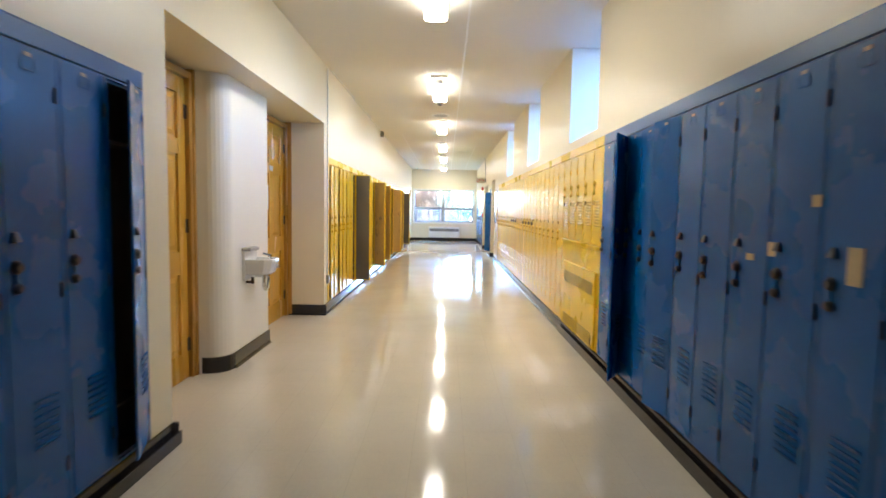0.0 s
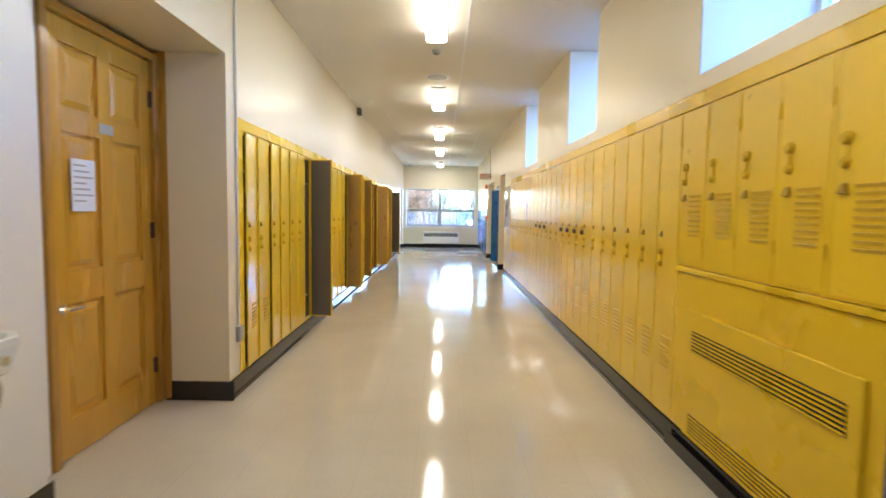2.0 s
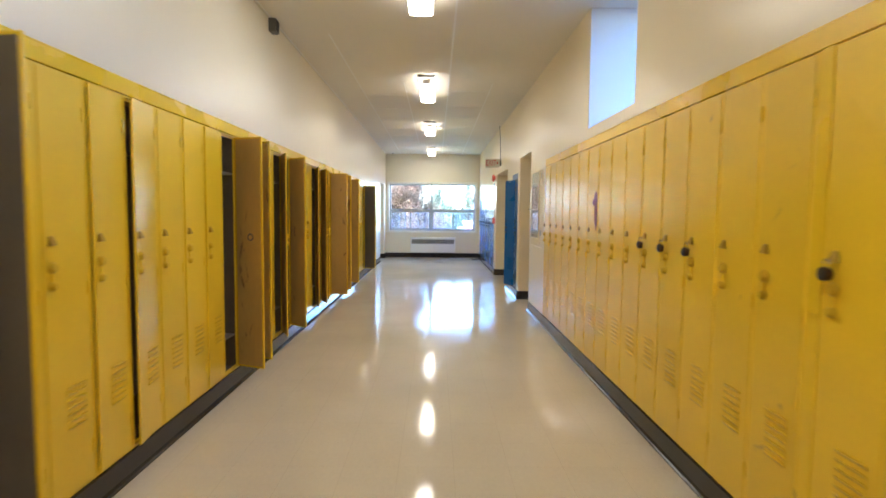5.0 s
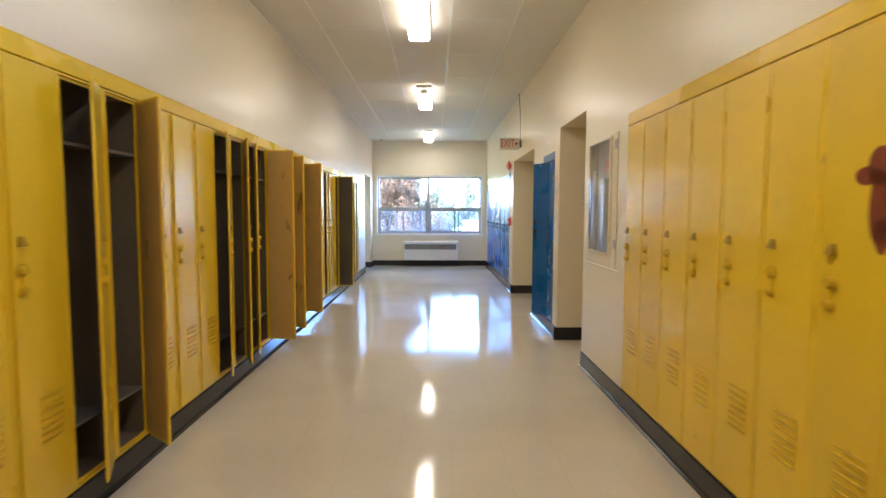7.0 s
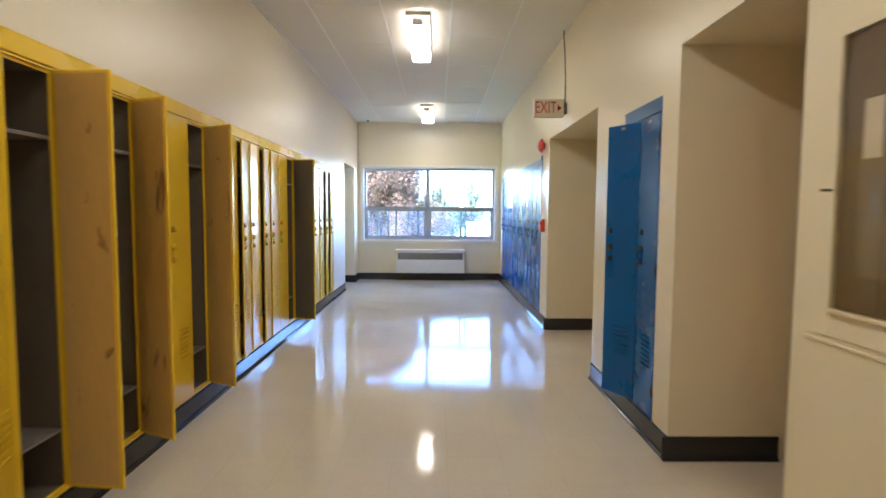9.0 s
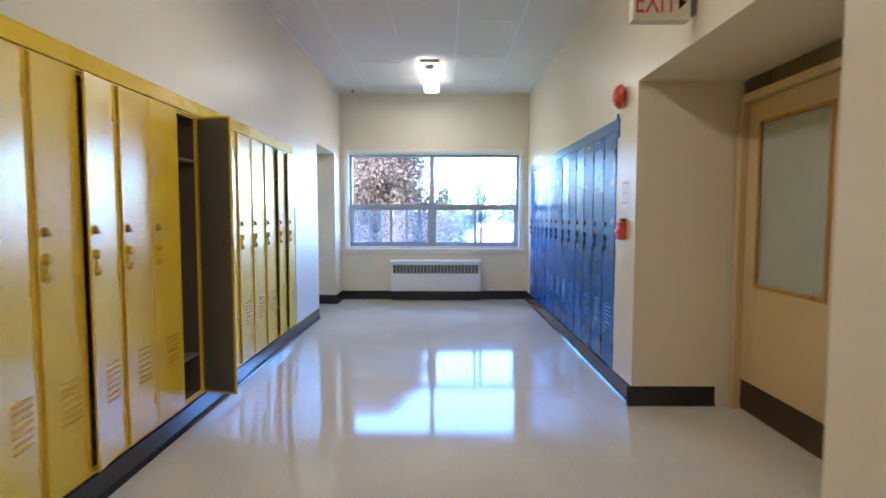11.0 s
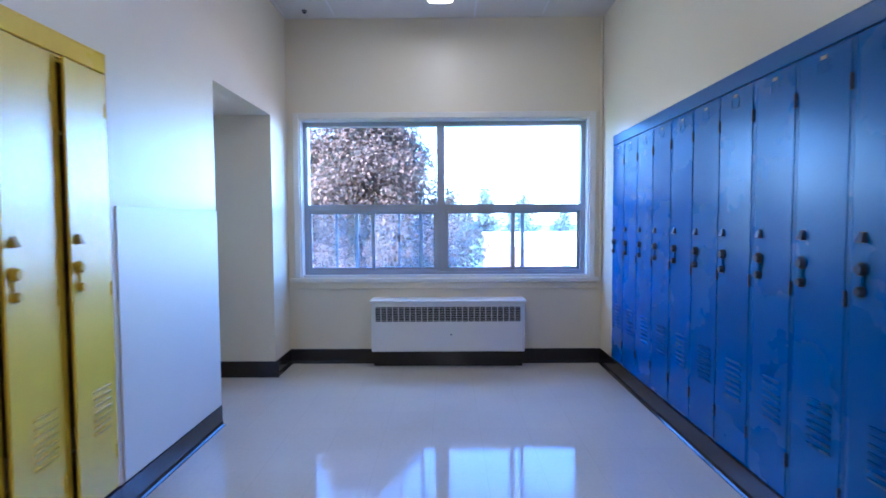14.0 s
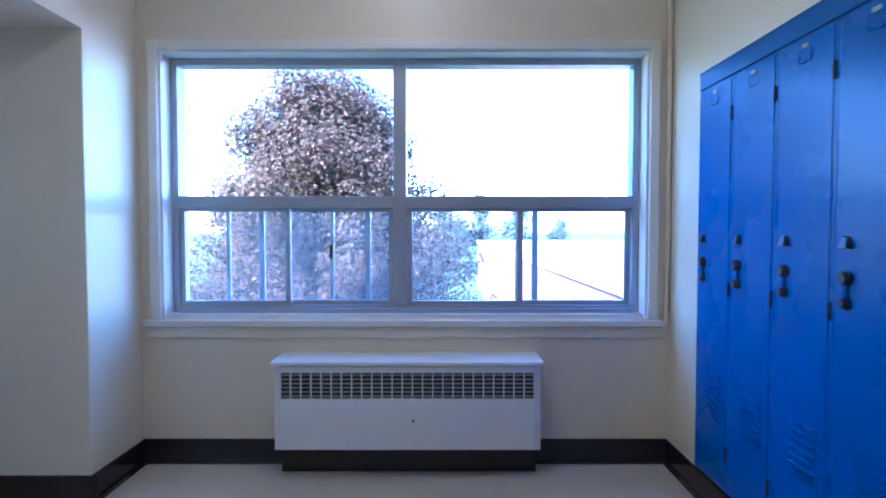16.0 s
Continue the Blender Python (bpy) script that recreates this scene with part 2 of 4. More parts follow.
def leaf_material(name, a, b_, c):
    m = bpy.data.materials.new(name)
    n, l, b = nodes_of(m)
    geo = n.new("ShaderNodeNewGeometry")
    ramp = n.new("ShaderNodeValToRGB")
    e = ramp.color_ramp.elements
    e[0].color, e[1].color = (*a, 1), (*c, 1)
    mid = e.new(0.5)
    mid.color = (*b_, 1)
    l.new(geo.outputs["Random Per Island"], ramp.inputs[0])
    l.new(ramp.outputs[0], b.inputs["Base Color"])
    b.inputs["Roughness"].default_value = 0.85
    b.inputs["Specular IOR Level"].default_value = 0.02
    thin, mix = n.new("ShaderNodeBsdfTranslucent"), n.new("ShaderNodeMixShader")
    l.new(ramp.outputs[0], thin.inputs["Color"])
    mix.inputs[0].default_value = 0.5
    l.new(b.outputs[0], mix.inputs[1])
    l.new(thin.outputs[0], mix.inputs[2])
    l.new(mix.outputs[0], n["Material Output"].inputs["Surface"])
    return m


LEAF = leaf_material("copper_maple_leaves", (0.06, 0.062, 0.042), (0.135, 0.085, 0.06), (0.26, 0.155, 0.105))
# greens paled and greyed: the haze of distance is put into the leaf colour
FARLEAF = leaf_material("hazed_far_foliage", (0.13, 0.17, 0.12), (0.20, 0.23, 0.155), (0.28, 0.30, 0.21))


# ---- mesh helpers ----
def cube(bm, x0, y0, z0, x1, y1, z1, bevel=0.0, seg=1):
    vs = [bm.verts.new((x, y, z)) for x in (x0, x1) for y in (y0, y1) for z in (z0, z1)]
    fs = [bm.faces.new([vs[i] for i in q]) for q in ((0, 1, 3, 2), (4, 6, 7, 5), (0, 4, 5, 1), (2, 3, 7, 6), (0, 2, 6, 4), (1, 5, 7, 3))]
    if bevel:
        es = list({e for f in fs for e in f.edges})
        bmesh.ops.bevel(bm, geom=es, offset=bevel, segments=seg, profile=0.5, affect="EDGES")


def rod(bm, p, q, r, n=10, r2=None):
    """A round bar from p to q."""
    p, q = Vector(p), Vector(q)
    d = q - p
    m = Matrix.Translation((p + q) / 2) @ d.to_track_quat("Z", "Y").to_matrix().to_4x4()
    bmesh.ops.create_cone(bm, cap_ends=True, segments=n, radius1=r, radius2=r if r2 is None else r2, depth=d.length, matrix=m)


def pipe(bm, pts, r, n=8):
    for a, b_ in zip(pts[:-1], pts[1:]):
        rod(bm, a, b_, r, n)


def prism(bm, outline, z0, z1):
    """An upright prism on a flat outline of (x, y), counter-clockwise."""
    lo = [bm.verts.new((x, y, z0)) for x, y in outline]
    hi = [bm.verts.new((x, y, z1)) for x, y in outline]
    bm.faces.new(lo[::-1])
    bm.faces.new(hi)
    for i in range(len(lo)):
        j = (i + 1) % len(lo)
        bm.faces.new((lo[i], lo[j], hi[j], hi[i]))


def mesh_of(name, bm, material):
    bmesh.ops.recalc_face_normals(bm, faces=bm.faces[:])
    me = bpy.data.meshes.new(name)
    bm.to_mesh(me)
    bm.free()
    me.materials.append(material)
    return me


def part(name, bm, material, parent=None, label="", at=None):
    """Links a bmesh as one mesh object, under a thing or part if one is given."""
    ob = new(name, mesh_of(name, bm, material))
    ob.parent = parent
    if at is not None:
        ob.location = at
    return tagged(ob, label)


def boxes(name, material, parent, *dims, bevel=0.0, label="", at=None, seg=1):
    bm = bmesh.new()
    for d in dims:
        cube(bm, *d, bevel=bevel, seg=seg)
    return part(name, bm, material, parent, label, at)


def thing(name, label, category, at=None, group="", kind=""):
    ob = new(name)
    ob.empty_display_size = 0.1
    if at is not None:
        ob.matrix_basis = at
    return tagged(ob, label, category, group, kind)


def structure(name, label, category, bm, material):
    return tagged(part(name, bm, material), label, category, "", "structure")


# ---- floor, ceiling, walls ----
Y0, TOP, OUTW, OUTE = -4.0, 3.45, -0.75, 3.80
bm = bmesh.new()
cube(bm, OUTW - 0.1, Y0 - 0.2, -0.25, OUTE + 0.6, N_Y + 0.02, 0.0)
structure("floor", "polished cream vinyl tile corridor floor with a waxy shine", "floor", bm, FLOORM)

bm = bmesh.new()
cube(bm, OUTW - 0.1, Y0 - 0.2, CEIL, OUTE, N_Y + 0.3, TOP)
slab = len(bm.faces)
cube(bm, 1.872, Y0 + 0.02, CEIL - 0.006, 1.892, N_Y - 0.01, CEIL - 0.0005)              # batten along the corridor
for x, a, b_ in ((0.60, 13.4, 24.4), (1.25, 15.4, 22.0), (2.50, 15.4, 24.4), (0.145, 7.6, 24.4)):
    cube(bm, x - 0.008, a, CEIL - 0.004, x + 0.008, b_, CEIL - 0.0005)
for i in range(8):
    y = 15.9 + i * 1.1
    cube(bm, 1.95, y, CEIL - 0.003, 2.44, y + 0.014, CEIL - 0.0005)
    cube(bm, 0.65, y + 0.3, CEIL - 0.003, 1.2, y + 0.31, CEIL - 0.0005)
bm.faces.ensure_lookup_table()
for f in bm.faces[slab:]:
    f.material_index = 1
structure("ceiling", "off-white board ceiling with painted joint battens", "ceiling", bm, CEILM).data.materials.append(WHITE)

LW0, LW1 = 1.645, 3.17                  # blue lockers, west
YW0, NW = 7.53, 47                      # yellow lockers, west
PITCH, LTOP, LDEP = 0.305, 2.08, 0.40
YW1 = YW0 + NW * PITCH
bm = bmesh.new()
cube(bm, OUTW - 0.1, Y0, 0, OUTW, N_Y, CEIL)                        # outer skin
cube(bm, OUTW, Y0, 0, W_X, LW0, CEIL)
cube(bm, OUTW, LW0, LTOP, W_X, LW1, CEIL)
cube(bm, OUTW, LW1, 0, W_X, 3.40, CEIL)
cube(bm, OUTW, 3.40, 2.485, W_X, 7.24, CEIL)
cube(bm, OUTW, 3.40, 0, -0.40, 3.55, 2.485)
cube(bm, OUTW, 7.24, 0, W_X, YW0, CEIL)
cube(bm, OUTW, YW0, LTOP, W_X, YW1, CEIL)
cube(bm, OUTW, YW1, 0, W_X, 22.94, CEIL)
cube(bm, OUTW, 22.94, 2.26, W_X, 24.05, CEIL)
cube(bm, OUTW, 24.05, 0, W_X, N_Y, CEIL)
structure("wall_west", "cream painted plaster corridor wall with recessed lockers", "wall", bm, WALL)
# pier with a rounded corner between the two wooden doors
pier = [(OUTW, 4.72), (-0.36, 4.72)]
pier += [(-0.29 + 0.17 * math.sin(a), 4.90 - 0.17 * math.cos(a)) for a in (radians(i * 11.25) for i in range(9))]
pier += [(-0.12, 5.78), (-0.14, 5.80), (-0.36, 5.83), (-0.36, 6.12), (OUTW, 6.12)]
bm = bmesh.new()
prism(bm, pier, 0, 2.485)
structure("wall_pier", "pale cream glossy painted pier with a rounded corner", "wall", bm, PANELW)

EB0, EY0 = 5.075 - 11 * PITCH, 5.075    # blue lockers, east; yellow from EY0 on
EY1 = 14.42
WIN = [(5.33, 6.45), (8.42, 9.54), (11.50, 12.62)]
bm = bmesh.new()
cube(bm, E_X, Y0, 0, OUTE, EB0, CEIL)
cube(bm, E_X, EB0, LTOP, OUTE, EY1, 2.17)
cube(bm, E_X + LDEP + 0.02, EB0, 0, OUTE, EY1, LTOP)
edges = [EB0] + [v for w in WIN for v in w] + [EY1]
for a, b_ in zip(edges[::2], edges[1::2]):
    cube(bm, E_X, a, 2.17, OUTE, b_, CEIL)
cube(bm, E_X, EY1, 0, OUTE, 15.455, CEIL)
cube(bm, E_X, 15.455, 2.30, OUTE, 16.44, CEIL)
cube(bm, E_X, 16.44, 0, OUTE, 16.66, CEIL)
cube(bm, E_X, 16.66, LTOP, OUTE, 17.27, CEIL)
cube(bm, E_X + LDEP + 0.02, 16.66, 0, OUTE, 17.27, LTOP)
cube(bm, E_X, 17.27, 0, OUTE, 17.92, CEIL)
cube(bm, E_X, 17.92, 2.26, OUTE, 19.79, CEIL)
cube(bm, E_X, 19.79, 0, OUTE, 20.2, CEIL)
cube(bm, E_X, 20.2, LTOP, OUTE, 20.2 + 13 * PITCH, CEIL)
cube(bm, E_X + LDEP + 0.02, 20.2, 0, OUTE, 20.2 + 13 * PITCH, LTOP)
cube(bm, E_X, 20.2 + 13 * PITCH, 0, OUTE, N_Y, CEIL)
cube(bm, OUTE + 0.25, 15.0, 0, OUTE + 0.35, 20.2, 2.6)              # rooms behind the doors, closed
cube(bm, OUTE, 15.0, 2.4, OUTE + 0.25, 20.2, 2.6)
cube(bm, OUTE, 15.0, 0, OUTE + 0.25, 15.3, 2.4)
cube(bm, OUTE, 16.5, 0, OUTE + 0.25, 17.8, 2.4)
cube(bm, OUTE, 19.9, 0, OUTE + 0.25, 20.2, 2.4)
structure("wall_east", "cream painted plaster wall, thick, with high window openings", "wall", bm, WALL)

FX0, FX1, FZ0, FZ1 = 0.235, 2.955, 0.82, 2.31                         # end window opening
bm = bmesh.new()
cube(bm, OUTW - 0.1, N_Y, -0.25, FX0, N_Y + 0.3, CEIL)
cube(bm, FX1, N_Y, -0.25, OUTE, N_Y + 0.3, CEIL)
cube(bm, FX0, N_Y, -0.25, FX1, N_Y + 0.3, FZ0)
cube(bm, FX0, N_Y, FZ1, FX1, N_Y + 0.3, CEIL)
structure("wall_north", "cream painted end wall with a wide window", "wall", bm, WALL)
bm = bmesh.new()
cube(bm, OUTW - 0.1, Y0 - 0.2, 0, OUTE, Y0, CEIL)
structure("wall_south", "plain cream wall closing the corridor", "wall", bm, WALL)


def cove(name, runs, label):
    """Rubber base with a coved toe along runs (x0, y0, x1, y1); the room lies to the left of the way."""
    bm = bmesh.new()
    prof = [(0.0, 0.0), (0.026, 0.0), (0.024, 0.004), (0.013, 0.011), (0.008, 0.028), (0.006, 0.128), (0.003, 0.136), (0.0, 0.136)]
    for x0, y0, x1, y1 in runs:
        d = Vector((x1 - x0, y1 - y0, 0)).normalized()
        s = Vector((-d.y, d.x, 0))
        ends = []
        for p in (Vector((x0, y0, 0)) - d * 0.004, Vector((x1, y1, 0)) + d * 0.004):
            ends.append([bm.verts.new(p + s * (u + 0.002) + Vector((0, 0, v + 0.001))) for u, v in prof])
        for i in range(len(prof)):
            j = (i + 1) % len(prof)
            bm.faces.new((ends[0][i], ends[0][j], ends[1][j], ends[1][i]))
        bm.faces.new(ends[0][::-1])
        bm.faces.new(ends[1])
    structure(name, label, "baseboard", bm, RUBBER)


cove("baseboard", [(W_X, 3.40, W_X, Y0), (-0.36, 3.40, W_X + 0.03, 3.40),
    (-0.12, 5.80, -0.12, 4.90), (W_X, YW1, W_X, 7.24), (W_X + 0.03, 7.24, -0.33, 7.24),
    (W_X, 22.94, W_X, YW1), (W_X, N_Y, W_X, 24.05), (W_X + 0.03, 24.05, -0.40, 24.05)], "black rubber cove base along the west wall")
cove("baseboard", [(E_X, Y0, E_X, 15.455), (E_X, 16.44, E_X, 17.92), (E_X, 19.79, E_X, N_Y), (3.70, 16.44, E_X - 0.03, 16.44),
                   (3.66, 19.79, E_X - 0.03, 19.79)], "black rubber cove base along the east wall")
cove("baseboard", [(E_X, N_Y, W_X, N_Y)], "black rubber cove base under the window")
bm = bmesh.new()
arc = [(-0.36, 4.73)] + [(-0.29 + 0.178 * math.sin(a), 4.90 - 0.178 * math.cos(a)) for a in (radians(i * 11.25) for i in range(9))]
prism(bm, arc + [(-0.20, 4.90), (-0.30, 4.80)], 0.001, 0.136)
structure("baseboard", "black rubber base bent round the pier", "baseboard", bm, RUBBER)


# a second, lower shoe in front of the older locker runs
for name, dims, label in (("trim", (E_X - 0.036, Y0 + 0.002, 0.001, E_X - 0.029, 6.62, 0.088), "dark shoe board along the blue lockers and heater"),
                          ("trim", (W_X + 0.029, Y0 + 0.002, 0.001, W_X + 0.040, 3.43, 0.078), "dark shoe board along the blue lockers by the alcove")):
    bm = bmesh.new()
    cube(bm, *dims, bevel=0.003)
    structure(name, label, "trim", bm, RUBBER)


# ---- lockers ----
def shell(bm, dims, t):
    """A box of sheet metal, open towards -y."""
    x0, y0, z0, x1, y1, z1 = dims
    loops = []
    for (a, b_, c, e, y) in ((x0, z0, x1, z1, y1), (x0, z0, x1, z1, y0), (x0 + t, z0 + t, x1 - t, z1 - t, y0), (x0 + t, z0 + t, x1 - t, z1 - t, y1 - t)):
        loops.append([bm.verts.new(q) for q in ((a, y, b_), (c, y, b_), (c, y, e), (a, y, e))])
    bm.faces.new(loops[0])
    bm.faces.new(loops[3][::-1])
    for p, q in zip(loops[:-1], loops[1:]):
        for i in range(4):
            j = (i + 1) % 4
            bm.faces.new((p[i], p[j], q[j], q[i]))


def ring(bm, outer, inner, y0, y1):
    """A flat rectangular frame in x and z, from y0 to y1."""
    loops = []
    for (a, b_, c, e), y in ((outer, y0), (outer, y1), (inner, y1), (inner, y0)):
        loops.append([bm.verts.new(q) for q in ((a, y, b_), (c, y, b_), (c, y, e), (a, y, e))])
    for k in range(4):
        p, q = loops[k], loops[(k + 1) % 4]
        for i in range(4):
            j = (i + 1) % 4
            bm.faces.new((p[i], p[j], q[j], q[i]))


def louvres(bm, x0, x1, z0, n, step):
    for i in range(n):
        z = z0 + i * step
        vs = [bm.verts.new(c) for c in ((x0, -0.0068, z), (x1, -0.0068, z), (x1, -0.0145, z + step * 0.45), (x0, -0.0145, z + step * 0.45),
                                        (x0, -0.0068, z + step * 0.5), (x1, -0.0068, z + step * 0.5))]
        bm.faces.new((vs[0], vs[1], vs[2], vs[3]))
        bm.faces.new((vs[3], vs[2], vs[5], vs[4]))
        bm.faces.new((vs[0], vs[3], vs[4]))
        bm.faces.new((vs[1], vs[5], vs[2]))


def locker(label, group, coat, lining, fitting, z0=0.14, z1=1.99, short=False):
    """One steel locker: local x from the latch side, front towards -y. Its door turns on the far stile."""
    w, d = PITCH, LDEP
    t = thing("locker", label, "locker", group=group)
    g = 0.0012
    bm = bmesh.new()
    shell(bm, (g, 0.02, z0, w - g, d, z1), 0.003)
    part("body", bm, INSIDE, t)
    bm = bmesh.new()
    ring(bm, (g, z0, w - g, z1), (0.0206, z0 + 0.0128, w - 0.0206, z1 - 0.0088), 0.0, 0.0125)
    ring(bm, (g, z0, w - g, z1), (0.030, z0 + 0.026, w - 0.030, z1 - 0.022), 0.0125, 0.02)
    bmesh.ops.remove_doubles(bm, verts=bm.verts[:], dist=0.0004)
    part("face_frame", bm, coat, t)
    if not short:
        boxes("shelf", SHELF, t, (0.006, 0.03, 1.69, w - 0.006, d - 0.004, 1.706))
        boxes("shelf", SHELF, t, (0.006, 0.03, 0.40, w - 0.006, d - 0.004, 0.412))
    dw = w - 0.040
    a, b_ = z0 + 0.012, z1 - 0.008
    door = boxes("door", coat, t, (-dw, -0.0028, a, 0, 0.009, b_), bevel=0.0015, at=(w - 0.020, 0, 0))
    boxes("lining", lining, door, (-dw + 0.014, 0.0092, a + 0.014, -0.014, 0.0118, b_ - 0.014),
          label="inside face of the locker door")
    for z in ((a + 0.16, 1.05, 1.83) if not short else (a + 0.15, b_ - 0.15)):
        bm = bmesh.new()
        rod(bm, (0.004, -0.004, z - 0.03), (0.004, -0.004, z + 0.03), 0.006, 8)
        part("hinge", bm, coat if fitting is YEL_GRIME else fitting, door)
    hz = 1.275 if not short else 1.495
    u = -dw + 0.042
    bm = bmesh.new()
    lo = [bm.verts.new(c) for c in ((u - 0.020, -0.0055, hz - 0.020), (u + 0.020, -0.0055, hz - 0.020), (u + 0.012, -0.0055, hz + 0.020), (u - 0.012, -0.0055, hz + 0.020))]
    hi = [bm.verts.new(c) for c in ((u - 0.016, -0.024, hz - 0.017), (u + 0.016, -0.024, hz - 0.017), (u + 0.009, -0.013, hz + 0.016), (u - 0.009, -0.013, hz + 0.016))]
    bm.faces.new(lo)
    bm.faces.new(hi[::-1])
    for i in range(4):
        bm.faces.new((lo[i], lo[(i + 1) % 4], hi[(i + 1) % 4], hi[i]))
    part("latch_plate", bm, fitting, door)
    dull = YEL_FIT if fitting is YEL_GRIME else fitting
    for name, z, r in (("lock_dial", hz - 0.112 if not short else hz + 0.175, 0.027), ("knob", hz - 0.190 if not short else hz + 0.090, 0.022)):
        bm = bmesh.new()
        rod(bm, (u, -0.005, z), (u, -0.010, z), r, 16)
        rod(bm, (u, -0.010, z), (u, -0.024, z), r * 0.85, 16, r * 0.62)
        part(name, bm, dull, door)
    za, zb = (hz - 0.175, hz - 0.135) if not short else (hz + 0.110, hz + 0.152)
    boxes("hasp", coat, door, (u - 0.008, -0.012, za, u + 0.008, -0.005, zb), bevel=0.002)
    bm = bmesh.new()
    if short:
        louvres(bm, -dw * 0.62, -dw * 0.12, 1.275, 9, 0.0275)
    else:
        louvres(bm, -dw * 0.62, -dw * 0.16, 0.44, 7, 0.030)
    part("louvres", bm, coat, door)
    zc = b_ - 0.085
    if fitting is BLU_DARK:
        boxes("card_holder", coat, door, (-dw * 0.62, -0.0088, zc, -dw * 0.38, -0.0068, zc + 0.004), (-dw * 0.62, -0.0088, zc, -dw * 0.62 + 0.004, -0.0068, zc + 0.045),
          (-dw * 0.38 - 0.004, -0.0088, zc, -dw * 0.38, -0.0068, zc + 0.045))
    if fitting is BLU_DARK:
        boxes("number_tag", LGREY, door, (-dw * 0.56, -0.0080, b_ - 0.034, -dw * 0.44, -0.0068, b_ - 0.02))
    return t


def set_door(t, angle, label=""):
    for c in t.children:
        if c.name.startswith("door"):
            c.rotation_euler = (0, 0, radians(angle))
    if label:
        t["label"] = label
    return t


def west(y):
    return pose(W_X, y, 0, 0, 0, 90)


def east(y_far, x=E_X):
    return pose(x, y_far, 0, 0, 0, -90)


def bank_trim(name, label, coat, y0, y1, side, bulge=0.003):
    """Fascia over a row of lockers and the plinth that carries it."""
    t = thing(name, label, "locker trim")
    x = W_X if side == "w" else E_X
    s = 1 if side == "w" else -1
    f = lambda u0, u1, z0, z1: (min(x + s * u0, x + s * u1), y0 + 0.001, z0, max(x + s * u0, x + s * u1), y1 - 0.001, z1)
    boxes("fascia", coat, t, f(-0.03, bulge, 1.995, LTOP - 0.002), bevel=0.003)
    boxes("lip", coat, t, f(bulge, bulge + 0.002, LTOP - 0.008, LTOP - 0.002))
    boxes("plinth", RUBBER, t, f(-LDEP, -0.001, 0.001, 0.137))
    boxes("top_panel", INSIDE, t, f(-LDEP, -0.031, 1.995, 2.02))
    return t


GW, GE, GB = "yellow lockers along the west wall", "yellow lockers along the east wall", "blue lockers along the east wall"
OPEN = "yellow steel locker standing open, door lined in scuffed tan"
y_tan = locker("yellow painted steel locker, door closed, in a long row", GW, YELLOW, TAN, YEL_GRIME)
y_grey = locker("yellow steel locker standing open, dark grey inside its door", GW, YELLOW, GREY, YEL_GRIME)
STATE = {0: 5, 2: 5, 6: 80, 10: 7, 14: 68, 15: 58, 18: 27, 19: 52, 23: 20, 24: 28, 25: 20, 26: 84, 28: 64, 31: 62,
         34: 8, 35: 2, 36: 7, 37: 2.5, 38: 0, 39: 74, 40: 1, 41: 2.0, 42: 2.6, 43: 1.5, 44: 2.2, 45: 6, 46: 6}
rnd = random.Random(4)


def west_edge(k):
    """Near edge of a west locker; their widths vary a little along the row."""
    return YW0 + k * PITCH + 0.12 * max(0.0, min(1.0, (k - 16) / 9, (38 - k) / 11)) - 0.07 * max(0.0, min(1.0, (k - 32) / 5, (47 - k) / 5))


for k in range(NW):
    ang = STATE.get(k, rnd.choice((0.4, 1.2, 2.0, 2.8)))
    src = y_grey if k in (6, 39) else y_tan
    first = (k == 6 and src is y_grey) or (k == 0)
    y, wide = west_edge(k), (west_edge(k + 1) - west_edge(k)) / PITCH
    at = west(y) @ Matrix.Diagonal((wide, 1, 1, 1))
    ob = src if first else copy_thing(src, at)
    if first:
        ob.matrix_basis = at
    lab = ""
    if src is y_tan:
        lab = OPEN if ang > 30 else ("yellow painted steel locker with its door ajar" if ang > 3 else "yellow painted steel locker, door closed, in a long row")
    set_door(ob, ang, lab)
    if k == 14:
        bm = bmesh.new()
        rim = [radians(i * 20) for i in range(18)]
        for y_ in (0.0121, 0.0132):
            for rad_ in (0.030, 0.019):
                for a_ in rim:
                    bm.verts.new((-0.15 + rad_ * math.cos(a_), y_, 1.20 + rad_ * math.sin(a_)))
        bm.verts.ensure_lookup_table()
        for i in range(18):
            j = (i + 1) % 18
            for p, q in ((0, 18), (18, 54), (54, 36), (36, 0)):
                bm.faces.new([bm.verts[n] for n in (p + i, p + j, q + j, q + i)])
        part("sticker", bm, INK, [c for c in ob.children if c.name.startswith("door")][0], "dark ring sticker inside the door")
bank_trim("locker_trim", "yellow fascia and dark plinth over the west locker row", YEL_PLAIN, YW0, YW1, "w")
boxes("end_filler", YEL_PLAIN, None, (W_X - 0.02, YW0 - 0.09, 0.14, W_X + 0.006, YW0 - 0.001, LTOP), bevel=0.002)
tagged(bpy.data.objects["end_filler"], "yellow steel filler strip closing the locker row", "filler strip")

